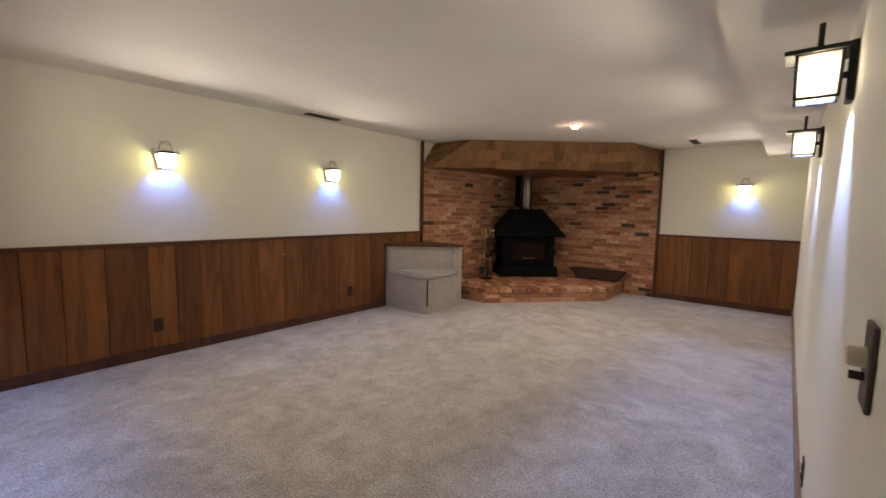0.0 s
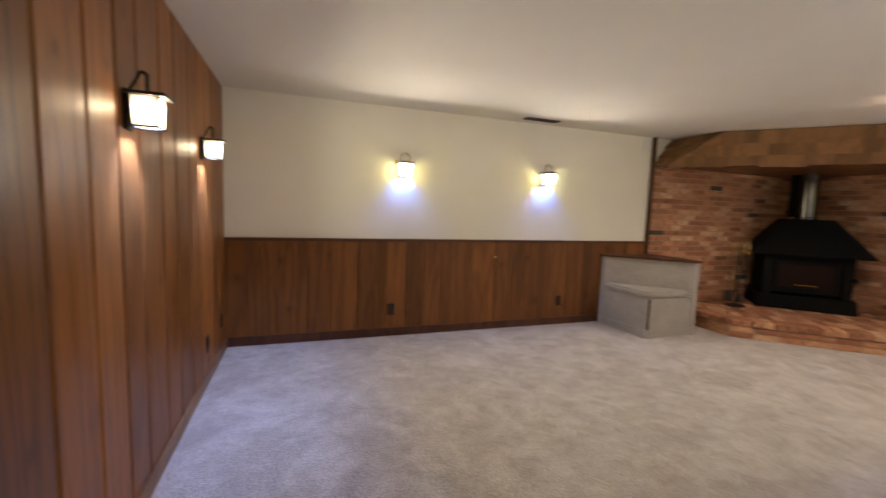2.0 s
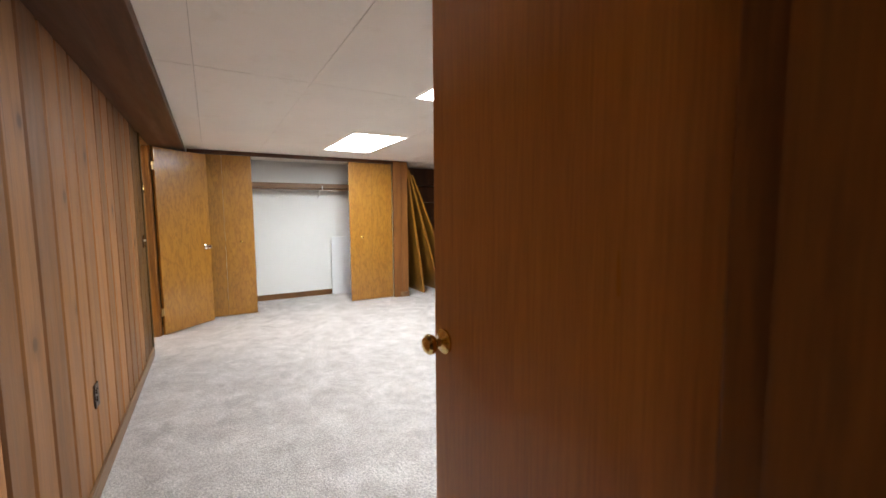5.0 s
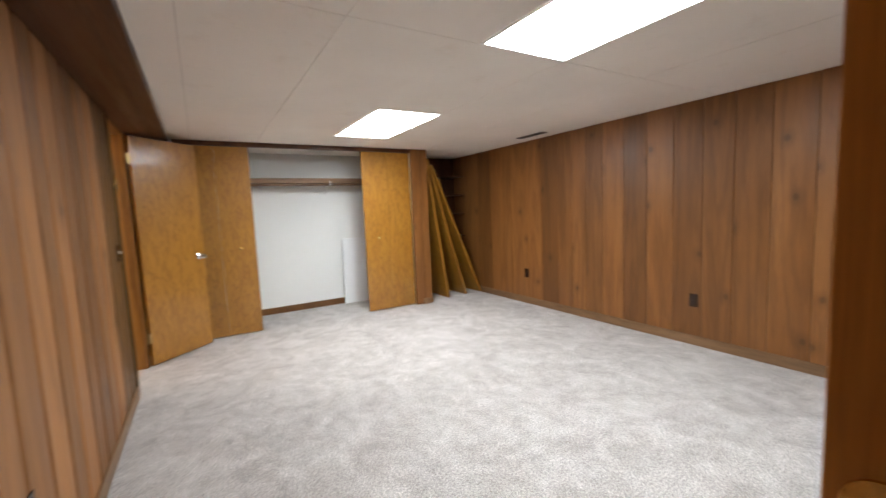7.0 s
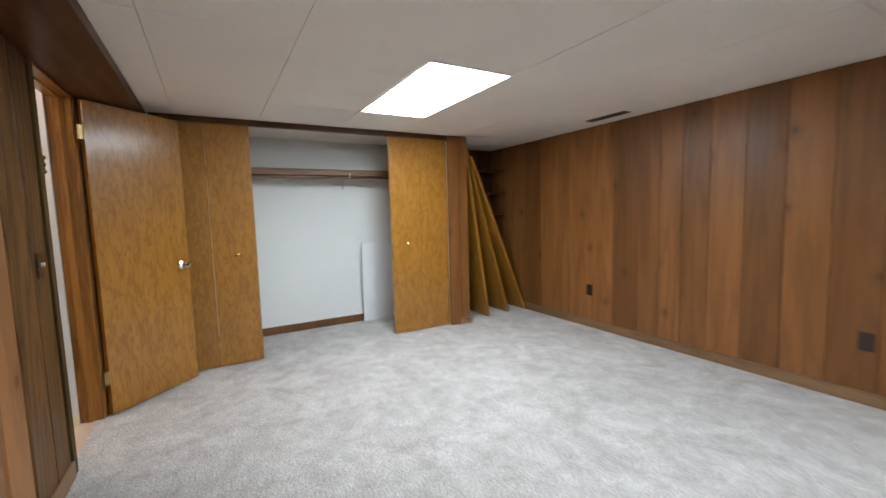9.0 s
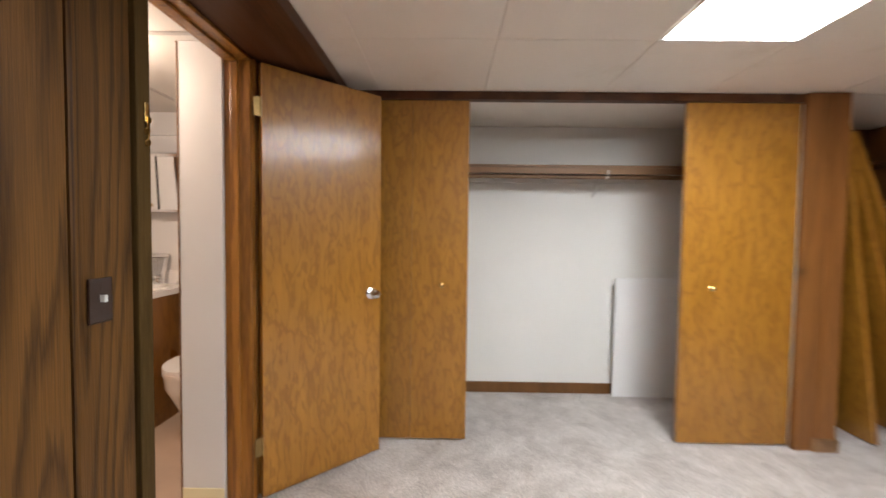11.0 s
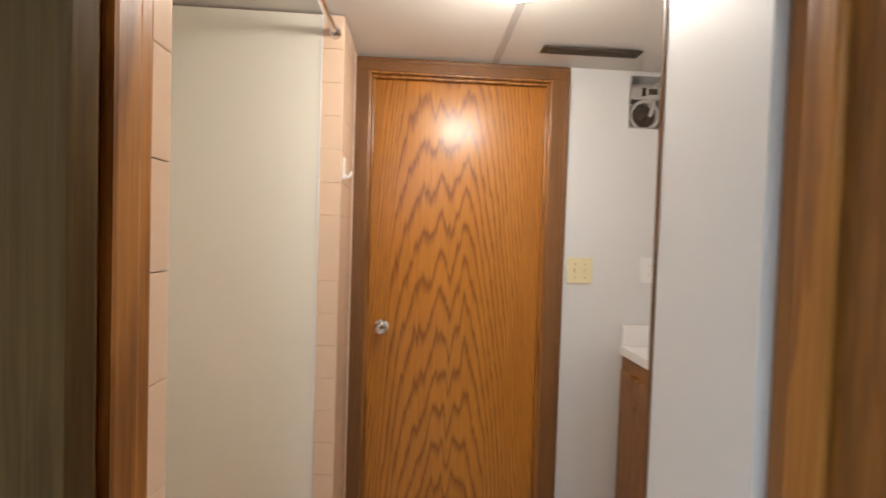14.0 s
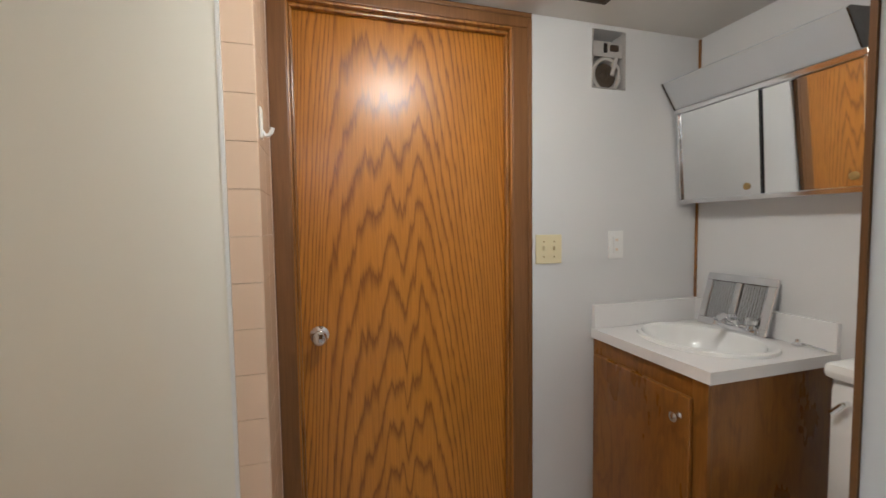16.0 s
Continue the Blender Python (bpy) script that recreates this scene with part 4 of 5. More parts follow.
outlet(pose(BX1, -5.674, 1.213, 0, 0, -90), IVORY, "ivory double switch plate with brass screws", IVORY, "double", "light_switch")
outlet(pose(BX1, -5.993, 1.223, 0, 0, -90), WHITE_PLASTIC, "white rectangular bathroom outlet", WHITE_PLASTIC, "decora")


def ceiling_vent(x, y, z, length, width, turn, label):
    v = thing("ceiling_vent", pose(x, y, z, 0, 0, turn), label, "ceiling vent", "ceiling vents")
    part("backing", box(-length / 2, length / 2, -width / 2, width / 2, -0.002, 0.0), DARK_HOLE, v)
    fr = bmesh.new()
    for q in ((-length / 2, length / 2, -width / 2, -width / 2 + 0.014), (-length / 2, length / 2, width / 2 - 0.014, width / 2), (-length / 2, -length / 2 + 0.02, -width / 2 + 0.014, width / 2 - 0.014), (length / 2 - 0.02, length / 2, -width / 2 + 0.014, width / 2 - 0.014)):
        bm_box(fr, *q, -0.007, -0.001)
    part("frame", fr, VENT_BROWN, v, "brown metal vent frame")
    for k in range(3):
        yk = (k - 1) * (width - 0.04) / 3
        part("slat", box(-length / 2 + 0.02, length / 2 - 0.02, -0.006, 0.006, -0.001, 0.001, m=Matrix.Translation((0, yk, -0.006)) @ Matrix.Rotation(radians(35), 4, "X")), VENT_BROWN, v)


ceiling_vent(-3.64, 2.83, C1, 0.40, 0.10, 90, "brown slotted metal vent in the ceiling")
ceiling_vent(-0.80, 6.67, C1, 0.40, 0.09, 90, "brown slotted metal vent in the ceiling")
ceiling_vent(-3.745, -4.59, C2, 0.42, 0.09, 90, "brown slotted metal vent in the ceiling panels")
ceiling_vent(1.485, -5.617, C2, 0.40, 0.055, 90, "dark slotted vent in the bathroom ceiling")

jb = thing("junction_box", pose(W1, 4.44, 2.1), "small white plastic box high on the wall", "wall box")
part("box", box(0, 0.03, -0.05, 0.05, 0, 0.135, bevel=0.004), WHITE_PLASTIC, jb)
part("cable", bm_wire(bmesh.new(), [(0.004, 0.045, 0), (0.004, 0.047, -0.5), (0.004, 0.046, -1.1)], 0.003, 6), WHITE_PLASTIC, jb, "thin white cable down the wall")
hook = thing("coat_peg", pose(W1 + 0.023, 2.441, 0.80, 0, 0, 90), "small brass peg on a wainscot board", "peg")
part("peg", bm_lathe(bmesh.new(), [(0.012, 0), (0.006, 0.006), (0.006, 0.018), (0.013, 0.024), (0.01, 0.034), (0.002, 0.036)], 12, Matrix.Rotation(radians(90), 4, "X")), BRASS, hook, "", True)

# ---- fireplace corner ----
COURSE, LEN, JOINT, DEEP = 0.0667, 0.203, 0.0125, 0.045
BRICK_TOP = 1.96


def brick_bm(bm, x0, x1, y0, y1, z0, z1, c=0.004):
    """A brick whose worn front faces local -y."""
    back = [bm.verts.new(p) for p in ((x0, y1, z0), (x1, y1, z0), (x1, y1, z1), (x0, y1, z1))]
    mid = [bm.verts.new(p) for p in ((x0, y0 + c, z0), (x1, y0 + c, z0), (x1, y0 + c, z1), (x0, y0 + c, z1))]
    front = [bm.verts.new(p) for p in ((x0 + c, y0, z0 + c), (x1 - c, y0, z0 + c), (x1 - c, y0, z1 - c), (x0 + c, y0, z1 - c))]
    bm.faces.new(front)
    for k in range(4):
        j = (k + 1) % 4
        bm.faces.new((back[k], back[j], mid[j], mid[k]))
        bm.faces.new((mid[k], mid[j], front[j], front[k]))
    bm.faces.new(list(reversed(back)))
    return bm


def brick_mesh(length, height=COURSE - JOINT):
    return mesh_of("brick", brick_bm(bmesh.new(), -length / 2, length / 2, -0.016, 0, 0, height), BRICK)


FULL, HALF = brick_mesh(LEN), brick_mesh(LEN / 2 - JOINT / 2)


def brick_wall(wall, x, y, turn, length, z1, keep, seed):
    """Running bond along the wall; keep(s, z) picks the bricks that are pieces of their own."""
    rng = random.Random(seed)
    along = Matrix.Rotation(radians(turn), 3, "Z") @ Vector((1, 0, 0))
    rest, made = bmesh.new(), 0
    place = pose(x, y, 0, 0, 0, turn)
    for row in range(int(z1 / COURSE)):
        z, s = row * COURSE + 0.004, 0.0
        first = row % 2
        while s < length - 0.05:
            ln = LEN / 2 - JOINT / 2 if first else LEN
            first = 0
            ln = min(ln, length - s)
            out = rng.uniform(-0.004, 0.004)
            if keep(s, z) and made < 300 and ln in (LEN, LEN / 2 - JOINT / 2):
                p = Vector((x, y, z)) + along * (s + ln / 2)
                o = Matrix.Rotation(radians(turn), 3, "Z") @ Vector((0, out, 0))
                piece("brick", FULL if ln == LEN else HALF, wall, pose(p.x + o.x, p.y + o.y, z + rng.uniform(-0.0015, 0.0015), 0, rng.uniform(-0.25, 0.25), turn))
                made += 1
            else:
                brick_bm(rest, s, s + ln, -0.016 + out, 0, z, z + COURSE - JOINT)
            s += ln + JOINT
    rest.transform(place)
    ob = new("brick_remainder", mesh_of("brick_remainder", rest, BRICK_REST))
    ob.parent = wall
    tagged(ob, kind="stuff")


brick_w = structure("wall_brick_west", box(W1, W1 + DEEP, 4.566, N1, 0, BRICK_TOP), MORTAR, "red-brown brick fireplace wall with dark clinkers", "brick wall")
brick_n = structure("wall_brick_north", box(W1 + DEEP, -1.306, N1 - DEEP, N1, 0, BRICK_TOP), MORTAR, "red-brown brick fireplace wall with dark clinkers", "brick wall")

HL, HR = (-2.95, 4.96), (-1.745, 6.33)
HEARTH = [(W1 + DEEP + 0.018, HL[1]), HL, HR, (HR[0], N1 - DEEP - 0.018), (W1 + DEEP + 0.018, N1 - DEEP - 0.018)]
HEARTH_TOP = 0.202
hearth = tagged(new("hearth", mesh_of("hearth", bm_prism(bmesh.new(), HEARTH, 0, HEARTH_TOP - 0.062), MORTAR)), "raised brick hearth with soldier-laid front edge", "hearth")


def edge_bricks(a, b, seed):
    """Header bricks laid on the hearth's edge, and a course of stretchers below."""
    rng = random.Random(seed)
    a, b = Vector(a), Vector(b)
    d = (b - a).normalized()
    turn = math.degrees(math.atan2(d.y, d.x))
    n = int((b - a).length / 0.0985)
    step = (b - a).length / n
    top = mesh_of("brick", bm_box(bmesh.new(), -step / 2 + 0.006, step / 2 - 0.006, -0.026, 0.19, -0.062, 0, bevel=0.008), BRICK_HEARTH)
    for k in range(n):
        p = a + d * (k + 0.5) * step
        piece("brick", top, hearth, pose(p.x, p.y, HEARTH_TOP + rng.uniform(-0.003, 0.002), rng.uniform(-0.6, 0.6), 0, turn + rng.uniform(-1, 1)))
    for row in range(2):
        m = max(1, int((b - a).length / 0.2135))
        st = (b - a).length / m
        me = mesh_of("brick", brick_bm(bmesh.new(), -st / 2 + 0.005, st / 2 - 0.005, -0.012, 0.03, 0, 0.057), BRICK_HEARTH)
        for k in range(m):
            p = a + d * (k + 0.5) * st
            piece("brick", me, hearth, pose(p.x, p.y, 0.003 + row * 0.068, 0, 0, turn))


edge_bricks((-3.72, HL[1]), HL, 1)
edge_bricks(HL, HR, 2)
edge_bricks(HR, (HR[0], 7.12), 3)
# bricks laid flat behind the edge, joined
flat, rng = bmesh.new(), random.Random(6)
U = (Vector(HR) - Vector(HL)).normalized()
V = Vector((-U.y, U.x))
for i in range(-22, 23):
    for j in range(1, 12):
        c = (Vector(HL) + Vector(HR)) / 2 + U * (i * 0.0985) + V * (j * 0.2135 + 0.105)
        if c.x < W1 + DEEP + 0.13 or c.y > N1 - DEEP - 0.13 or (c.x > -1.96 and c.y > 6) or c.y < 5.25:
            continue
        bm_box(flat, -0.0445, 0.0445, -0.10, 0.10, -0.062, rng.uniform(-0.004, 0), m=pose(c.x, c.y, HEARTH_TOP, 0, 0, math.degrees(math.atan2(U.y, U.x))))
ob = new("brick_paving", mesh_of("brick_paving", flat, BRICK_PAVING))
ob.parent = hearth
tagged(ob, kind="stuff")

# hood of cedar shakes over the corner
HT = [(W1 + 0.02, 4.845), (-3.16, 4.86), (-1.48, 6.335), (-1.325, N1 - 0.02)]
HB = [(W1 + 0.02, 4.585), (-3.66, 4.585), (-1.31, 6.60), (-1.31, N1 - 0.02)]
HZ0, HZ1 = 1.91, C1 - 0.004
hood = thing("fireplace_hood", pose(0, 0, 0), "cedar shake hood over the corner fireplace", "fireplace hood")
core = bmesh.new()
lo = [core.verts.new((x, y, HZ0)) for x, y in HB] + [core.verts.new((W1 + 0.02, N1 - 0.02, HZ0))]
hi = [core.verts.new((x, y, HZ1)) for x, y in HT] + [core.verts.new((W1 + 0.02, N1 - 0.02, HZ1))]
core.faces.new(lo)
core.faces.new(list(reversed(hi)))
for k in range(5):
    core.faces.new((lo[k], lo[(k + 1) % 5], hi[(k + 1) % 5], hi[k]))
part("core", core, CASING_BROWN, hood, "dark plywood core")
rng = random.Random(11)
for f in range(3):
    b0, b1, t0, t1 = (Vector((*HB[f], HZ0)), Vector((*HB[f + 1], HZ0)), Vector((*HT[f], HZ1)), Vector((*HT[f + 1], HZ1)))
    nrm = (b1 - b0).cross(t0 - b0).normalized()
    rows, eave = 3, (b1 - b0).normalized()
    upv = nrm.cross(eave).normalized()
    slope = (t0 - b0).dot(upv) / rows
    for r in range(rows):
        start, end = b0.lerp(t0, max(0, r / rows)), b1.lerp(t1, max(0, r / rows))
        run, grow0, grow1 = (end - start).length, (t0 - b0).dot(eave) / rows, (t1 - b1).dot(eave) / rows
        s, total = min(-0.01, grow0 - 0.01), max(run + 0.01, run + grow1)
        while s < total - 0.02:
            w = min(rng.uniform(0.13, 0.28), total - s)
            lowest, tall = rng.uniform(-0.03, -0.004), min(slope * 1.2, slope * (rows - r) - 0.002)
            f = (r * slope + tall) / (slope * rows)
            off = (start - b0).dot(eave)
            lim0, lim1 = (b0.lerp(t0, f) - b0).dot(eave) - off, (b1.lerp(t1, f) - b0).dot(eave) - off
            ta = min(max(s, lim0), lim1 - 0.004)
            tb = max(min(s + w - 0.003, lim1), ta + 0.003)
            sa, sb = min(max(s, -0.01), run + 0.004), max(min(s + w - 0.003, run + 0.01), -0.004)
            p = [start + eave * sa + upv * lowest + nrm * 0.028, start + eave * sb + upv * (lowest + rng.uniform(-0.004, 0.004)) + nrm * 0.028,
                 start + eave * tb + upv * tall + nrm * 0.005, start + eave * ta + upv * tall + nrm * 0.005]
            bm = bmesh.new()
            front, back = [bm.verts.new(q) for q in p], [bm.verts.new(q - nrm * (0.014 if k < 2 else 0.003)) for k, q in enumerate(p)]
            bm.faces.new(front)
            bm.faces.new(list(reversed(back)))
            for k in range(4):
                bm.faces.new((front[k], front[(k + 1) % 4], back[(k + 1) % 4], back[k]))
            part("shingle", bm, SHAKE, hood)
            s += w

# stove
stove = thing("wood_stove", pose(-3.005, 6.345, HEARTH_TOP, 0, 0, 45), "black iron wood stove standing on the brick hearth", "wood stove")


def frustum(x0, x1, y0, y1, z0, X0, X1, Y0, Y1, z1):
    bm = bmesh.new()
    lo = [bm.verts.new(p) for p in ((x0, y0, z0), (x1, y0, z0), (x1, y1, z0), (x0, y1, z0))]
    hi = [bm.verts.new(p) for p in ((X0, Y0, z1), (X1, Y0, z1), (X1, Y1, z1), (X0, Y1, z1))]
    bm.faces.new(list(reversed(lo)))
    bm.faces.new(hi)
    for k in range(4):
        bm.faces.new((lo[k], lo[(k + 1) % 4], hi[(k + 1) % 4], hi[k]))
    bmesh.ops.bevel(bm, geom=list(bm.edges), offset=0.008, segments=2, affect="EDGES")
    return bm


body = bmesh.new()
bm_box(body, -0.44, -0.34, 0.06, 0.62, 0.16, 0.72, bevel=0.006)
bm_box(body, 0.34, 0.44, 0.06, 0.62, 0.16, 0.72, bevel=0.006)
bm_box(body, -0.44, 0.44, 0.56, 0.62, 0.16, 0.72, bevel=0.006)
bm_box(body, -0.34, 0.34, 0.06, 0.12, 0.62, 0.72, bevel=0.006)
part("body", body, STOVE_BLACK, stove, "black iron firebox")
part("base", frustum(-0.5, 0.5, 0.0, 0.64, 0.0, -0.48, 0.48, 0.02, 0.63, 0.17), STOVE_BLACK, stove, "black ash-lip base")
part("canopy", frustum(-0.585, 0.585, -0.03, 0.68, 0.70, -0.25, 0.25, 0.2, 0.52, 1.13), STOVE_BLACK, stove, "sloping black smoke canopy")
part("canopy_rim", box(-0.59, 0.59, -0.035, 0.685, 0.675, 0.705, bevel=0.006), STOVE_BLACK, stove)
fd = bmesh.new()
for q in ((-0.33, -0.27, 0.20, 0.62), (0.27, 0.33, 0.20, 0.62), (-0.27, 0.27, 0.56, 0.62), (-0.27, 0.27, 0.20, 0.27)):
    bm_box(fd, q[0], q[1], 0.075, 0.105, q[2], q[3], bevel=0.005)
door = part("fire_door", fd, STOVE_BLACK, stove, "black door frame")
part("glass", box(-0.27, 0.27, 0.088, 0.094, 0.27, 0.56), STOVE_GLASS, door, "sooty dark glass")
part("handle", bm_wire(bmesh.new(), [(-0.10, 0.075, 0.31), (-0.10, 0.05, 0.31), (0.10, 0.05, 0.31), (0.10, 0.075, 0.31)], 0.006), BRASS, door, "thin brass handle")
pipe = bmesh.new()
bm_lathe(pipe, [(0.115, 1.12), (0.115, 1.15), (0.1, 1.16), (0.1, 1.3), (0.104, 1.302), (0.104, 1.32), (0.1, 1.322), (0.1, 1.88)], 28, Matrix.Translation((0, 0.36, 0)))
part("flue_pipe", pipe, PIPE_STEEL, stove, "shiny steel flue pipe", True)
part("flue_shield", bm_lathe(bmesh.new(), [(0.145, 1.16), (0.147, 1.17), (0.147, 1.9)], 28, Matrix.Translation((0, 0.53, 0))), STOVE_BLACK, stove, "black flue shield", True)

# fire tools and log holder
tools = thing("fire_tool_set", pose(-3.42, 5.70, HEARTH_TOP, 0, 0, 45), "fire tools with brass handles on a black stand", "fire tools")
part("base", bm_lathe(bmesh.new(), [(0.11, 0), (0.11, 0.012), (0.03, 0.03), (0.008, 0.04)], 20), IRON, tools, "", True)
part("post", bm_tube(bmesh.new(), (0, 0, 0.03), (0, 0, 0.80), 0.008), IRON, tools)
part("crossbar", bm_wire(bmesh.new(), [(-0.09, 0, 0.70), (0, 0, 0.73), (0.09, 0, 0.70)], 0.006), BRASS, tools, "brass crossbar")
for k, x in enumerate((-0.085, -0.03, 0.03, 0.085)):
    t = part("tool", bm_tube(bmesh.new(), (x, -0.02, 0.10), (x, -0.02, 0.66), 0.005), IRON, tools)
    part("tool_handle", bm_lathe(bmesh.new(), [(0.006, 0.66), (0.013, 0.68), (0.008, 0.72), (0.014, 0.75), (0.014, 0.78), (0.006, 0.80), (0.012, 0.815), (0.003, 0.83)], 12, Matrix.Translation((x, -0.02, 0))), BRASS, t, "turned brass handle", True)
    head = bmesh.new()
    if k == 0:
        bm_box(head, x - 0.045, x + 0.045, -0.026, -0.016, 0.06, 0.19, bevel=0.003)
    elif k == 1:
        bm_wire(head, [(x, -0.02, 0.11), (x, -0.02, 0.06), (x + 0.03, -0.02, 0.05)], 0.006)
    elif k == 2:
        bm_lathe(head, [(0.012, 0.17), (0.03, 0.10), (0.036, 0.055)], 14, Matrix.Translation((x, -0.02, 0)))
    else:
        bm_wire(head, [(x - 0.02, -0.02, 0.06), (x, -0.02, 0.11), (x + 0.02, -0.02, 0.06)], 0.005)
    part("tool_head", head, IRON, t)

log = thing("log_trough", pose(-2.10, 6.98, HEARTH_TOP, 0, 0, 3), "low dark iron log trough on the hearth", "log holder")
side = [(-0.31, 0.02), (0.31, 0.02), (0.41, 0.16), (-0.41, 0.16)]
for y in (-0.12, 0.11):
    part("side_plate", bm_prism(bmesh.new(), side, 0, 0.01, Matrix.Translation((0, y + 0.01, 0)) @ Matrix.Rotation(radians(90), 4, "X")), RUST, log, "rusty brown side plate")
part("bottom_plate", box(-0.31, 0.31, -0.11, 0.11, 0.02, 0.03), RUST, log)
for sx in (-1, 1):
    part("end_plate", box(-0.005, 0.005, -0.11, 0.11, 0, 0.17, m=Matrix.Translation((sx * 0.315, 0, 0.022)) @ Matrix.Rotation(radians(sx * 35.5), 4, "Y")), RUST, log)
    part("foot", bm_wire(bmesh.new(), [(sx * 0.28, -0.11, 0.0), (sx * 0.28, -0.11, 0.02), (sx * 0.28, 0.11, 0.02), (sx * 0.28, 0.11, 0.0)], 0.006), IRON, log)

# carpeted bench
bench = thing("corner_bench", pose(W1 + 0.036, 3.89, 0), "carpet-covered built-in corner bench with dark wood cap", "bench")
BW, BD = 0.685, 0.73
part("back_panel", bm_prism(bmesh.new(), [(0.0, 0.0), (0.035, 0.0), (BW, BD - 0.04), (BW, BD), (0, BD)], 0, 0.805), BENCH_CARPET, bench, "carpeted bench back")
part("end_post", bm_prism(bmesh.new(), [(0.0, -0.012), (0.045, -0.006), (0.10, 0.052), (0.06, 0.06), (0.03, 0.0)], 0, 0.805), BENCH_CARPET, bench, "carpeted end post")
part("end_post", bm_prism(bmesh.new(), [(BW - 0.045, BD - 0.10), (BW + 0.004, BD - 0.055), (BW + 0.008, BD), (BW - 0.01, BD), (BW - 0.08, BD - 0.12)], 0, 0.805), BENCH_CARPET, bench, "carpeted end post")
part("seat_box", bm_prism(bmesh.new(), [(0.05, 0.004), (BW - 0.03, 0.03), (BW, 0.06), (BW, BD - 0.07), (BW - 0.02, BD - 0.075), (0.06, 0.02)], 0, 0.425), BENCH_CARPET, bench, "carpeted seat box")
seat = bm_prism(bmesh.new(), [(0.06, -0.02), (BW - 0.07, -0.008), (BW + 0.015, 0.08), (BW + 0.015, BD - 0.13), (BW - 0.03, BD - 0.10), (0.09, 0.035)], 0.428, 0.5)
bmesh.ops.bevel(seat, geom=list(seat.edges), offset=0.022, segments=3, affect="EDGES")
part("seat_cushion", seat, BENCH_CARPET, bench, "padded carpeted seat lid", True)
part("toe_board", bm_prism(bmesh.new(), [(0.0, -0.014), (BW - 0.02, 0.012), (BW + 0.014, 0.045), (BW + 0.014, BD), (BW + 0.009, BD), (BW + 0.002, 0.055), (BW - 0.03, 0.026), (0.0, -0.002)], 0, 0.085), BENCH_CARPET, bench)
part("seam", box(BW - 0.012, BW + 0.004, 0.052, 0.066, 0.09, 0.42), DARK_HOLE, bench, "dark open corner seam")
cap = bm_prism(bmesh.new(), [(-0.01, -0.03), (0.055, -0.025), (BW + 0.02, BD - 0.075), (BW + 0.02, BD + 0.02), (-0.01, BD + 0.02)], 0.806, 0.83)
part("cap", cap, TRIM_DARK, bench, "dark stained wood cap")

# ---- closet and second room ----
shelf = thing("closet_shelf", pose(-2.86, CLOSET_BACK, 1.705), "brown wooden closet shelf with hanging rod", "shelf")
part("board", box(0, 2.72, 0, 0.30, 0.045, 0.063, bevel=0.002), SHELF_WOOD, shelf)
part("cleat", box(0, 2.72, 0, 0.018, -0.03, 0.044), CLOSET_WHITE, shelf, "white wall cleat")
part("front_rail", box(0, 2.72, 0.28, 0.30, 0.0, 0.044, bevel=0.002), SHELF_WOOD, shelf)
part("rod", bm_tube(bmesh.new(), (0, 0.25, -0.014), (2.72, 0.25, -0.014), 0.016), SHELF_WOOD, shelf, "wooden hanging rod")
br = bmesh.new()
bm_box(br, 0.985, 1.005, 0, 0.006, -0.15, 0.04)
bm_wire(br, [(0.995, 0.004, -0.13), (0.995, 0.22, 0.03)], 0.006)
bm_wire(br, [(0.995, 0.004, 0.035), (0.995, 0.26, 0.03), (0.995, 0.30, 0.02), (0.995, 0.295, -0.02), (0.995, 0.25, -0.036)], 0.007)
part("bracket", br, WHITE_PLASTIC, shelf, "white metal shelf bracket")
wb = thing("white_board", pose(-2.29, -6.655, 0.002, -2.2), "white panel leaning on the closet wall", "board")
part("sheet", box(-0.265, 0.265, -0.006, 0.006, 0, 0.94, bevel=0.002), WHITE_BOARD, wb)

post = thing("closet_post", pose(-2.922, -5.93, 0), "cedar-clad post at the closet end", "post")
part("face_board", box(-0.118, -0.012, 0.0, 0.045, 0, C2 - 0.004, bevel=0.004), PANEL_BROWN, post)
part("face_board", box(-0.010, 0.117, 0.0, 0.04, 0, C2 - 0.004, bevel=0.004), PANEL_BROWN, post)
part("side_board", box(-0.12, -0.10, -0.70, -0.001, 0, C2 - 0.004, bevel=0.003), PANEL_BROWN, post)
part("base_block", box(-0.126, 0.02, 0.03, 0.062, 0, 0.075, bevel=0.004), BASE_BROWN, post, "stained base block")

for xb, xt, zt, y1, tone in ((-3.37, -3.075, 2.075, -5.95, 0), (-3.70, -3.115, 2.06, -5.995, 1), (-3.985, -3.155, 2.03, -6.01, 2)):
    ln = math.hypot(xt - xb, zt)
    ln = min(ln, 2.06)
    tilt = math.degrees(math.atan2(xt - xb, zt))
    d = thing("spare_door", pose(xb, y1, 0.016, 0, tilt, 0), "loose golden closet door leaning on the post", "door panel", "leaning closet doors")
    part("leaf", box(0.0, 0.034, -0.60, 0, 0, ln, bevel=0.002), DOOR_BIRCH, d)
structure("wall_alcove", box(W2 + 0.001, -3.045, CLOSET_BACK, CLOSET_BACK + 0.02, 0, C2), TRIM_RED, "dark stained alcove back panel", "wall")
for z in (0.5, 0.85, 1.2, 1.5, 1.79):
    sh = thing("alcove_shelf", pose(-3.53, CLOSET_BACK + 0.02, z), "dark stained shelf board in the alcove", "shelf", "alcove shelves")
    part("board", box(-0.45, 0.485, 0, 0.30, 0, 0.02, bevel=0.002), TRIM_DARK, sh)

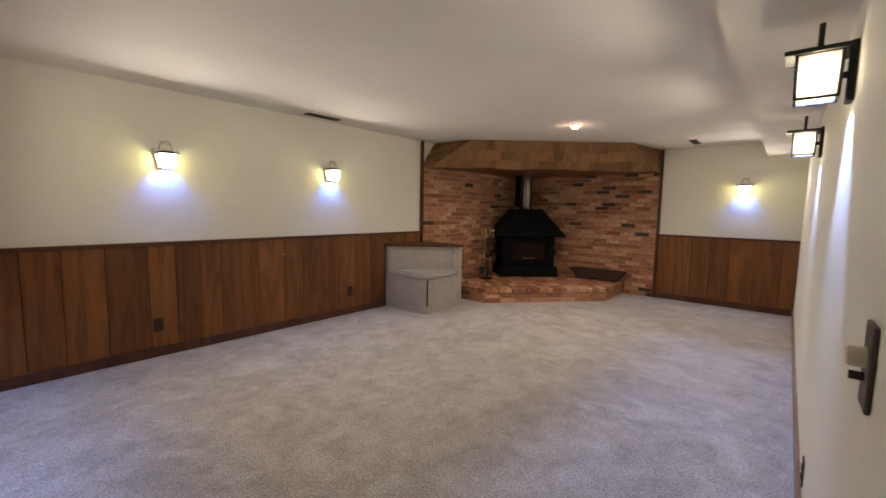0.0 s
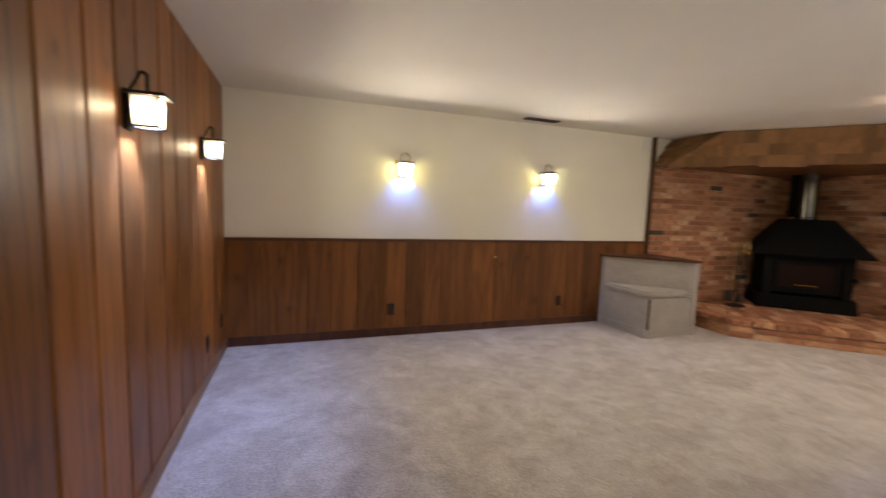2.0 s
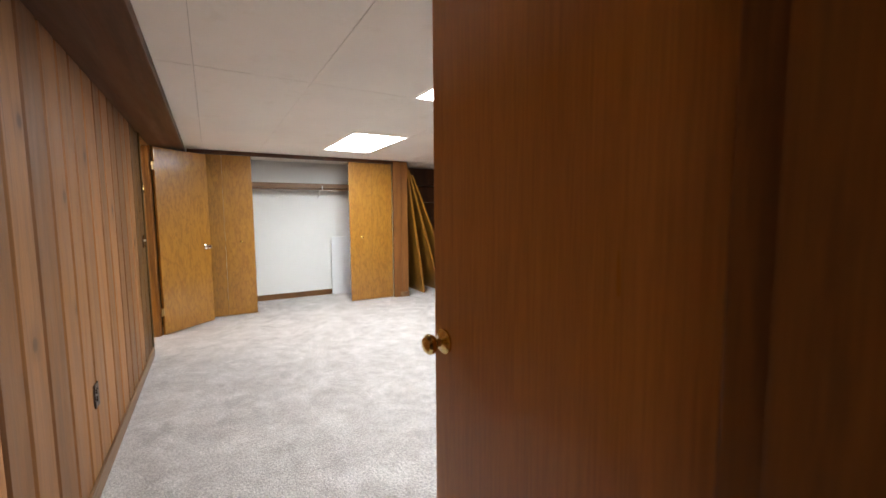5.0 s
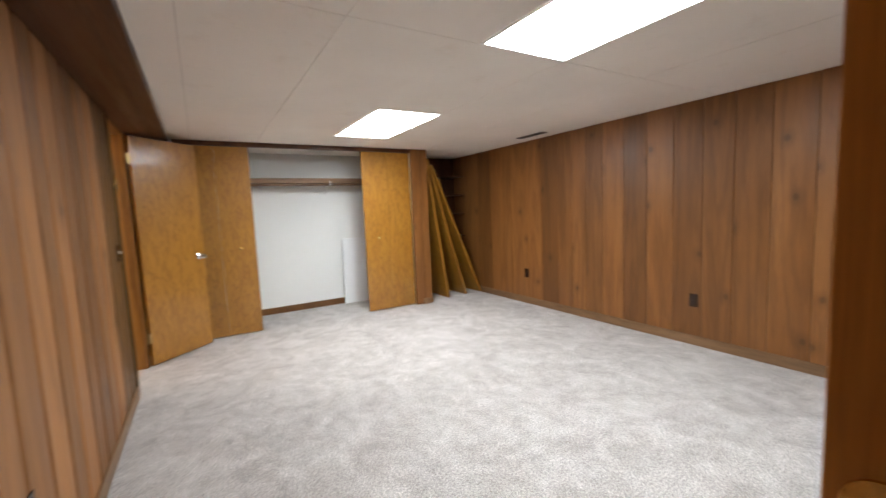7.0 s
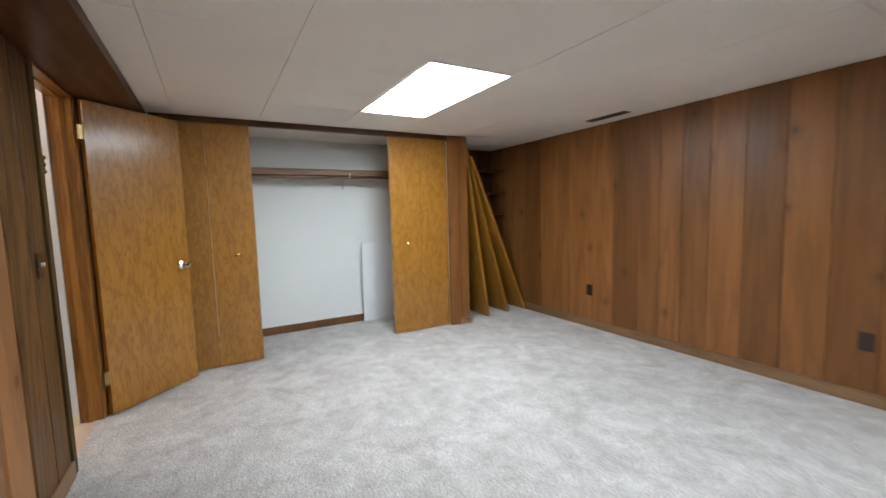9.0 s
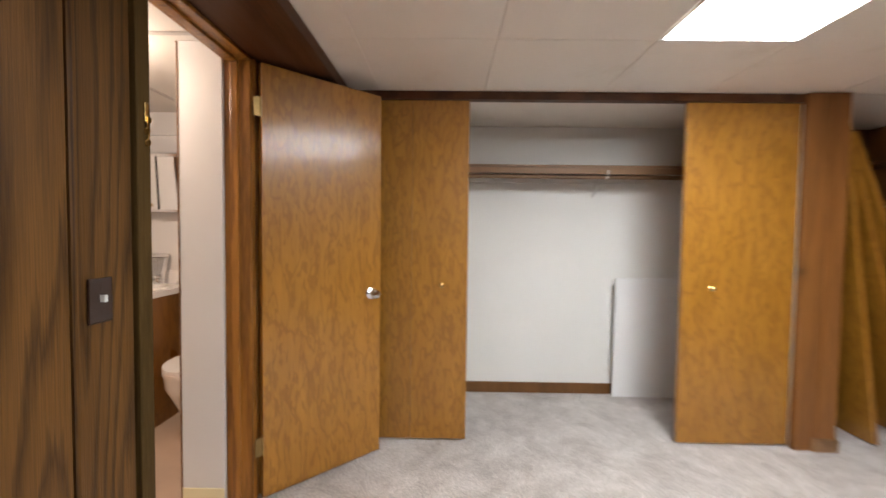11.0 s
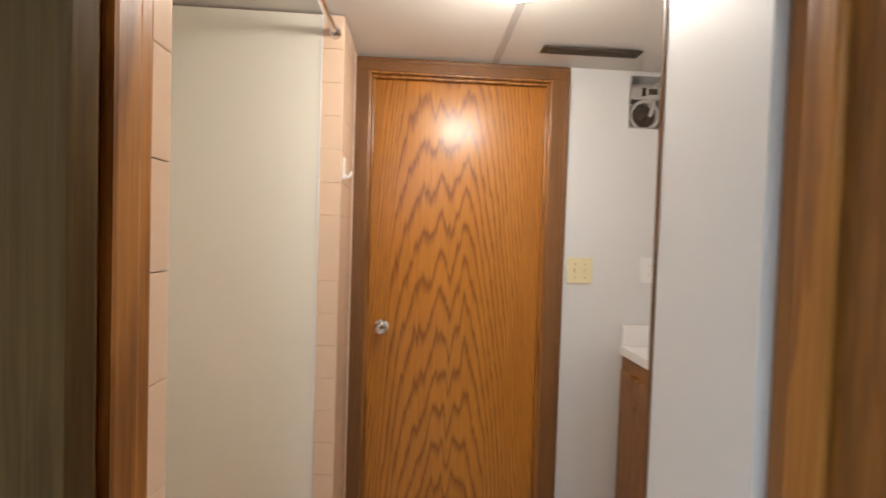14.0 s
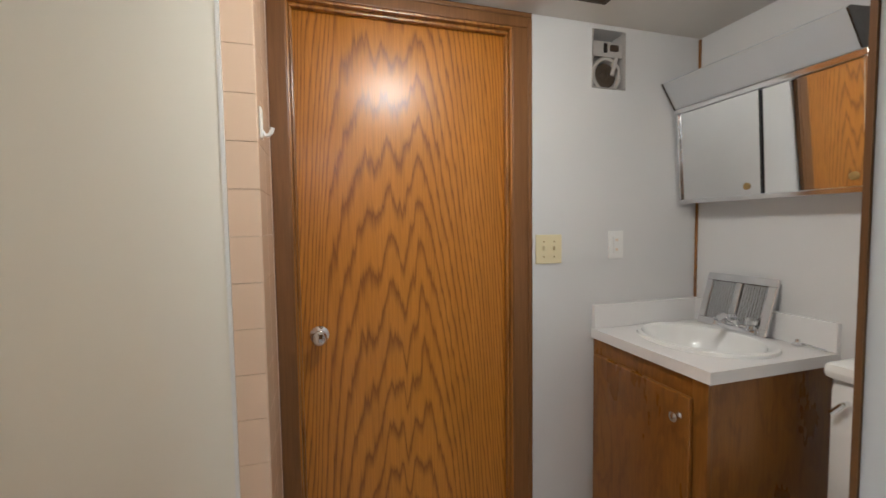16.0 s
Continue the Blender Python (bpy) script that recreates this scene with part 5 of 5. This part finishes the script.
chain = thing("door_chain", pose(E2 - 0.022, -4.692, 1.61), "short brass door chain on its catch", "door chain")
part("catch", box(-0.012, 0, -0.008, 0.008, -0.03, 0.03, bevel=0.002), BRASS, chain)
for k in range(5):
    lk = bmesh.new()
    ring = [(0.007 + 0.0016 * math.cos(a * math.pi / 3), 0.0016 * math.sin(a * math.pi / 3)) for a in range(7)]
    bm_lathe(lk, ring, 12, Matrix.Scale(1.35, 4, Vector((0, 0, 1))) @ Matrix.Rotation(radians(90), 4, "X"))
    part("link", lk, BRASS, chain, "", False, pose(-0.014, -0.003 + 0.003 * (k % 3), -0.02 - k * 0.0165, 0, 0, 90 * (k % 2) + 20))

# ---- bathroom ----
tile_far = mesh_of("tile", bm_box(bmesh.new(), -0.006, 0, -0.036, 0.036, 0.0002, 0.1154, bevel=0.0012), TILE_PEACH)
tile_side = mesh_of("tile", bm_box(bmesh.new(), -0.0566, 0.0566, -0.006, 0, 0.0002, 0.1154, bevel=0.0012), TILE_PEACH)
tile_near = mesh_of("tile", bm_box(bmesh.new(), -0.0165, 0.0165, -0.006, 0, 0.0002, 0.1154, bevel=0.0012), TILE_PEACH)
wing, jamb = bpy.data.objects["wall_shower_east"], bpy.data.objects["wall_shower_west"]
for r in range(18):
    z = 0.0116 + r * 0.1164
    piece("tile", tile_far, wing, pose(1.335, -4.6285, z))
    for k in range(2):
        piece("tile", tile_side, wing, pose(1.392 + k * 0.1145, -4.66, z))
    piece("tile", tile_near, jamb, pose(0.3115, -4.676, z))
rod = thing("shower_rod", pose(1.334, -4.634, 2.045), "chrome shower curtain rod under the ceiling", "curtain rod")
part("rod", bm_tube(bmesh.new(), (0, 0, 0), (-1.004, 0, 0.0), 0.012), CHROME, rod, "", True)
part("flange", bm_tube(bmesh.new(), (0, 0, 0), (-0.02, 0, 0), 0.026, 0.018), CHROME, rod, "", True)
wh = thing("wall_hook", pose(1.372, -4.667, 1.56), "white plastic hook on shower tile", "hook")
part("plate", box(-0.016, 0.016, -0.005, 0, -0.02, 0.06, bevel=0.003), WHITE_PLASTIC, wh)
part("prong", bm_wire(bmesh.new(), [(0, -0.004, 0.0), (0, -0.012, -0.012), (0, -0.024, -0.006), (0, -0.03, 0.01)], 0.005), WHITE_PLASTIC, wh)

fan = thing("exhaust_fan", pose(BX1, (FY0 + FY1) / 2, FZ0), "uncovered grey exhaust fan housing sunk in the wall", "exhaust fan")
FW, FH = (FY1 - FY0) / 2 - 0.002, FZ1 - FZ0 - 0.002
hs = bmesh.new()
bm_box(hs, 0.085, 0.088, -FW, FW, 0.002, FH)
bm_box(hs, -0.003, 0.085, -FW, -FW + 0.003, 0.002, FH)
bm_box(hs, -0.003, 0.085, FW - 0.003, FW, 0.002, FH)
bm_box(hs, -0.003, 0.085, -FW + 0.003, FW - 0.003, 0.002, 0.005)
part("housing", hs, FAN_GREY, fan, "dusty grey sheet metal housing")
fp = bmesh.new()
bm_box(fp, 0.012, 0.016, -FW + 0.004, FW - 0.004, 0.135, 0.192, bevel=0.0015)
part("mounting_plate", fp, FAN_GREY, fan, "dusty grey mounting plate")
part("terminal", box(0.004, 0.012, 0.004, 0.018, 0.15, 0.186, bevel=0.002), DARK_HOLE, fan, "dark slot")
part("terminal", box(0.002, 0.012, -0.05, -0.012, 0.158, 0.182, bevel=0.003), VENT_BROWN, fan, "dark wire socket")
turn_x = Matrix.Rotation(radians(-90), 4, "Y")
part("scroll", bm_lathe(bmesh.new(), [(0.066, -0.06), (0.072, -0.004), (0.07, 0.0), (0.058, 0.0), (0.055, -0.008), (0.055, -0.05)], 32, Matrix.Translation((0.012, 0.0, 0.062)) @ turn_x), FAN_GREY, fan, "round dusty fan scroll", True)
part("blower_wheel", bm_lathe(bmesh.new(), [(0.05, -0.03), (0.05, -0.012), (0.035, -0.012), (0.02, -0.02), (0.012, -0.014), (0.003, -0.013)], 24, Matrix.Translation((0.012, 0.0, 0.062)) @ turn_x), VENT_BROWN, fan, "dusty brown blower wheel", True)
part("bracket", box(0.0, 0.008, -0.012, 0.004, 0.06, 0.135, bevel=0.002, m=Matrix.Rotation(radians(14), 4, "X")), FAN_GREY, fan)

VX0, VX1, VY1 = 1.13, BX1 - 0.003, -5.888
vanity = thing("vanity_cabinet", pose(0, 0, 0), "brown wood vanity cabinet with one door", "vanity")
vb = bmesh.new()
bm_box(vb, VX0 + 0.017, VX1, BS + 0.002, VY1 - 0.02, 0.09, 0.69)
part("side_panel", box(VX0, VX0 + 0.016, BS + 0.002, VY1 - 0.02, 0.09, 0.837), VANITY_WOOD, vanity)
part("plinth", box(VX0, VX1, BS + 0.002, VY1 - 0.09, 0.002, 0.089), VANITY_WOOD, vanity)
part("carcass", vb, VANITY_WOOD, vanity)
for q in ((VX0 - 0.002, VX0 + 0.052, 0.0, 0.837), (VX1 - 0.03, VX1, 0.09, 0.837), (VX0 + 0.052, VX1 - 0.03, 0.76, 0.837), (VX0 + 0.052, VX1 - 0.03, 0.09, 0.15)):
    part("face_frame", box(q[0], q[1], VY1 - 0.0195, VY1, q[2], q[3], bevel=0.002), VANITY_WOOD, vanity)
vd = part("cabinet_door", box(VX0 + 0.045, VX1 - 0.022, VY1 + 0.001, VY1 + 0.018, 0.14, 0.775, bevel=0.005), VANITY_WOOD, vanity)
part("knob", bm_lathe(bmesh.new(), [(0.01, 0), (0.006, 0.006), (0.006, 0.014), (0.016, 0.02), (0.016, 0.026), (0.01, 0.03), (0.002, 0.031)], 16, Matrix.Translation((1.212, VY1 + 0.018, 0.705)) @ Matrix.Rotation(radians(-90), 4, "X")), FRAME_STEEL, vd, "dull silver round knob", True)

top = thing("countertop", pose(0, 0, 0), "white laminate vanity top with backsplash", "countertop")
SX, SY, RX, RY, CZ = 1.385, -6.16, 0.238, 0.208, 0.876
tb = bmesh.new()
n = 40
outer = [(VX0 - 0.018, BS + 0.002), (VX1, BS + 0.002), (VX1, VY1 + 0.012), (VX0 - 0.018, VY1 + 0.012)]
hole = [(SX + 0.93 * RX * math.cos(2 * math.pi * k / n), SY + 0.93 * RY * math.sin(2 * math.pi * k / n)) for k in range(n)]


def ray_to_rect(x, y):
    dx, dy = x - SX, y - SY
    t = min(((VX1 if dx > 0 else VX0 - 0.018) - SX) / dx if abs(dx) > 1e-6 else 9e9, ((VY1 + 0.012 if dy > 0 else BS + 0.002) - SY) / dy if abs(dy) > 1e-6 else 9e9)
    return SX + dx * t, SY + dy * t


rim = []
for k in range(n):
    rim.append(ray_to_rect(*hole[k]))
hi_h, hi_o = [tb.verts.new((x, y, CZ)) for x, y in hole], [tb.verts.new((x, y, CZ)) for x, y in rim]
lo_h, lo_o = [tb.verts.new((x, y, CZ - 0.038)) for x, y in hole], [tb.verts.new((x, y, CZ - 0.038)) for x, y in rim]
for k in range(n):
    j = (k + 1) % n
    tb.faces.new((hi_h[k], hi_h[j], hi_o[j], hi_o[k]))
    tb.faces.new((lo_h[k], lo_o[k], lo_o[j], lo_h[j]))
    tb.faces.new((hi_o[k], hi_o[j], lo_o[j], lo_o[k]))
    tb.faces.new((hi_h[k], lo_h[k], lo_h[j], hi_h[j]))
for cx, cy in outer:
    near = sorted(range(n), key=lambda k: (rim[k][0] - cx) ** 2 + (rim[k][1] - cy) ** 2)[:2]
    c_hi, c_lo = tb.verts.new((cx, cy, CZ)), tb.verts.new((cx, cy, CZ - 0.038))
    a, b2 = near
    tb.faces.new((hi_o[a], hi_o[b2], c_hi))
    tb.faces.new((lo_o[a], lo_o[b2], c_lo))
    tb.faces.new((hi_o[a], c_hi, c_lo, lo_o[a]))
    tb.faces.new((hi_o[b2], c_hi, c_lo, lo_o[b2]))
part("slab", tb, LAMINATE, top)
part("backsplash", box(VX0 - 0.018, VX1, BS + 0.002, BS + 0.022, CZ + 0.001, CZ + 0.1, bevel=0.003), LAMINATE, top)
part("side_splash", box(VX1 - 0.02, VX1, BS + 0.023, VY1 + 0.01, CZ + 0.001, CZ + 0.1, bevel=0.003), LAMINATE, top)

sink = thing("sink_basin", pose(SX, SY, CZ), "white oval drop-in porcelain basin", "sink")
sb, rings = bmesh.new(), []
for f, z in ((1.0, 0.001), (0.99, 0.012), (0.93, 0.014), (0.87, 0.006), (0.82, -0.03), (0.7, -0.09), (0.45, -0.13), (0.1, -0.14)):
    rings.append([sb.verts.new((f * RX * math.cos(2 * math.pi * k / n), f * RY * math.sin(2 * math.pi * k / n) - (0.012 if f < 0.9 else 0) * -1, z)) for k in range(n)])
for a, b2 in zip(rings, rings[1:]):
    for k in range(n):
        sb.faces.new((a[k], a[(k + 1) % n], b2[(k + 1) % n], b2[k]))
sb.faces.new(rings[-1])
part("bowl", sb, PORCELAIN, sink, "", True)
part("drain", bm_lathe(bmesh.new(), [(0.024, -0.139), (0.024, -0.135), (0.012, -0.134)], 18), CHROME, sink, "", True)

faucet = thing("faucet", pose(1.40, -6.355, CZ + 0.01), "chrome two-handle bathroom faucet", "faucet")
part("base", box(-0.08, 0.08, -0.024, 0.024, 0, 0.022, bevel=0.009), CHROME, faucet, "", True)
part("spout", bm_wire(bmesh.new(), [(0, 0, 0.018), (0, 0.02, 0.055), (0, 0.07, 0.065), (0, 0.115, 0.05), (0, 0.12, 0.036)], 0.013, 12), CHROME, faucet, "", True)
for x in (-0.055, 0.055):
    part("handle", bm_lathe(bmesh.new(), [(0.02, 0.02), (0.018, 0.035), (0.024, 0.04), (0.026, 0.055), (0.018, 0.064), (0.004, 0.066)], 16, Matrix.Translation((x, 0, 0))), CHROME, faucet, "", True)

gr = thing("vent_grille", pose(1.428, BS + 0.092, CZ + 0.012, 17, 0, 0), "silver louvred vent cover leaning behind the faucet", "vent cover")
gf = bmesh.new()
for q in ((-0.14, 0.14, 0, 0.03), (-0.14, 0.14, 0.19, 0.22), (-0.14, -0.11, 0.03, 0.19), (0.11, 0.14, 0.03, 0.19), (-0.012, 0.012, 0.03, 0.19)):
    bm_box(gf, q[0], q[1], -0.012, 0, q[2], q[3], bevel=0.003)
part("frame", gf, FRAME_STEEL, gr, "bright metal frame")
# dark sheet added for the shade in the gaps between louvres
part("backing", box(-0.112, 0.112, -0.014, -0.0125, 0.028, 0.192), VENT_BROWN, gr)
for sx in (-1, 1):
    for k in range(9):
        x = sx * (0.02 + k * 0.0105)
        part("louvre", box(x - 0.0019, x + 0.0019, -0.011, -0.004, 0.032, 0.188), ALU, gr)
soap = thing("sink_stopper", pose(1.205, -6.40, CZ + 0.001), "small metal sink stopper lying on the counter", "sink stopper")
part("rod", bm_tube(bmesh.new(), (0, 0, 0.008), (-0.075, 0.01, 0.005), 0.004), CHROME, soap)
part("plug", bm_lathe(bmesh.new(), [(0.018, 0), (0.018, 0.006), (0.008, 0.012), (0.006, 0.022)], 16, Matrix.Translation((0.012, 0.006, 0))), CHROME, soap, "", True)

MX0, MX1, MH, MD = 1.0, 1.65, 0.405, 0.108
cab = thing("medicine_cabinet", pose(0, BS + 0.002, 1.40, -4.2), "aluminium medicine cabinet with sliding mirror doors, tipped forward", "medicine cabinet")
part("box", box(MX0 + 0.01, MX1 - 0.01, 0.0, MD - 0.024, 0.008, MH - 0.008), ALU, cab)
for q in ((MX0, MX1, 0.0, 0.018), (MX0, MX1, MH - 0.02, MH), (MX0, MX0 + 0.012, 0.018, MH - 0.02), (MX1 - 0.012, MX1, 0.018, MH - 0.02)):
    part("rail", box(q[0], q[1], MD - 0.028, MD + 0.004, q[2], q[3], bevel=0.003), FRAME_STEEL, cab, "bright metal rail")
mid = 1.312
for x0, x1, y, kx in ((MX0 + 0.013, mid + 0.006, MD - 0.016, MX0 + 0.045), (mid - 0.004, MX1 - 0.013, MD - 0.008, mid + 0.045)):
    md = part("mirror_door", box(x0, x1, y - 0.003, y + 0.001, 0.019, MH - 0.021), MIRROR, cab, "sliding mirror door")
    part("finger_pull", bm_lathe(bmesh.new(), [(0.013, 0), (0.013, 0.003), (0.009, 0.005), (0.002, 0.003)], 16, Matrix.Translation((kx, y + 0.001, 0.05)) @ Matrix.Rotation(radians(-90), 4, "X")), BRASS_OLD, md, "small round finger pull", True)
part("door_edge", box(mid - 0.007, mid - 0.004, MD - 0.012, MD - 0.006, 0.019, MH - 0.021), IRON, cab, "dark edge of the sliding door")
sec = [(0.0, MH + 0.002), (MD, MH + 0.002), (MD + 0.062, MH + 0.108), (MD + 0.05, MH + 0.116), (0.0, MH + 0.116)]
to_x = Matrix(((0, 0, 1, 0), (1, 0, 0, 0), (0, 1, 0, 0), (0, 0, 0, 1)))
part("light_hood", bm_prism(bmesh.new(), sec, MX0 + 0.02, MX1, to_x), HOOD_SHADED, cab, "unlit slanted light hood, its shade coloured pale grey")
part("end_cap", bm_prism(bmesh.new(), sec, MX0 + 0.016, MX0 + 0.02, to_x), PIPE_STEEL, cab, "dark metal end cap")
part("end_cap", bm_prism(bmesh.new(), [(MD - 0.004, MH), (MD + 0.004, MH), (MD + 0.068, MH + 0.11), (MD + 0.06, MH + 0.112)], MX1, MX1 + 0.004, to_x), VENT_BROWN, cab, "dark metal end edge")

toilet = thing("toilet", pose(0.79, BS + 0.004, 0.002), "white porcelain toilet beside the vanity", "toilet")
tk = box(-0.24, 0.24, 0.01, 0.20, 0.42, 0.845, bevel=0.03)
part("tank", tk, PORCELAIN, toilet, "", True)
part("tank_lid", box(-0.25, 0.25, 0.003, 0.215, 0.847, 0.897, bevel=0.024), PORCELAIN, toilet, "", True)
part("flush_lever", bm_wire(bmesh.new(), [(0.19, 0.20, 0.79), (0.19, 0.222, 0.79), (0.215, 0.225, 0.755)], 0.007), CHROME, toilet, "chrome flush lever")
bw = bmesh.new()
rr = []
for w, l, z, cy in ((0.11, 0.22, 0.0, 0.36), (0.1, 0.2, 0.10, 0.38), (0.12, 0.22, 0.22, 0.41), (0.175, 0.25, 0.34, 0.44), (0.185, 0.255, 0.42, 0.44)):
    rr.append([bw.verts.new((w * math.cos(2 * math.pi * k / 28), cy + l * math.sin(2 * math.pi * k / 28), z)) for k in range(28)])
for p, q in zip(rr, rr[1:]):
    for k in range(28):
        bw.faces.new((p[k], p[(k + 1) % 28], q[(k + 1) % 28], q[k]))
bw.faces.new(list(reversed(rr[0])))
bw.faces.new(rr[-1])
part("bowl", bw, PORCELAIN, toilet, "", True)
for z0, z1, nm in ((0.422, 0.442, "seat"), (0.444, 0.468, "lid")):
    st = bm_prism(bmesh.new(), [(0.19 * math.cos(2 * math.pi * k / 28), 0.44 + 0.26 * math.sin(2 * math.pi * k / 28)) for k in range(28)], z0, z1)
    part(nm, st, PORCELAIN, toilet)

# bricks last
brick_wall(brick_w, W1 + DEEP, 4.57, 90, N1 - 4.57 - DEEP - 0.005, BRICK_TOP, lambda s, z: z > 0.16, 31)
brick_wall(brick_n, W1 + DEEP + 0.02, N1 - DEEP, 0, -1.31 - W1 - DEEP - 0.02, BRICK_TOP, lambda s, z: s > 0.5, 32)
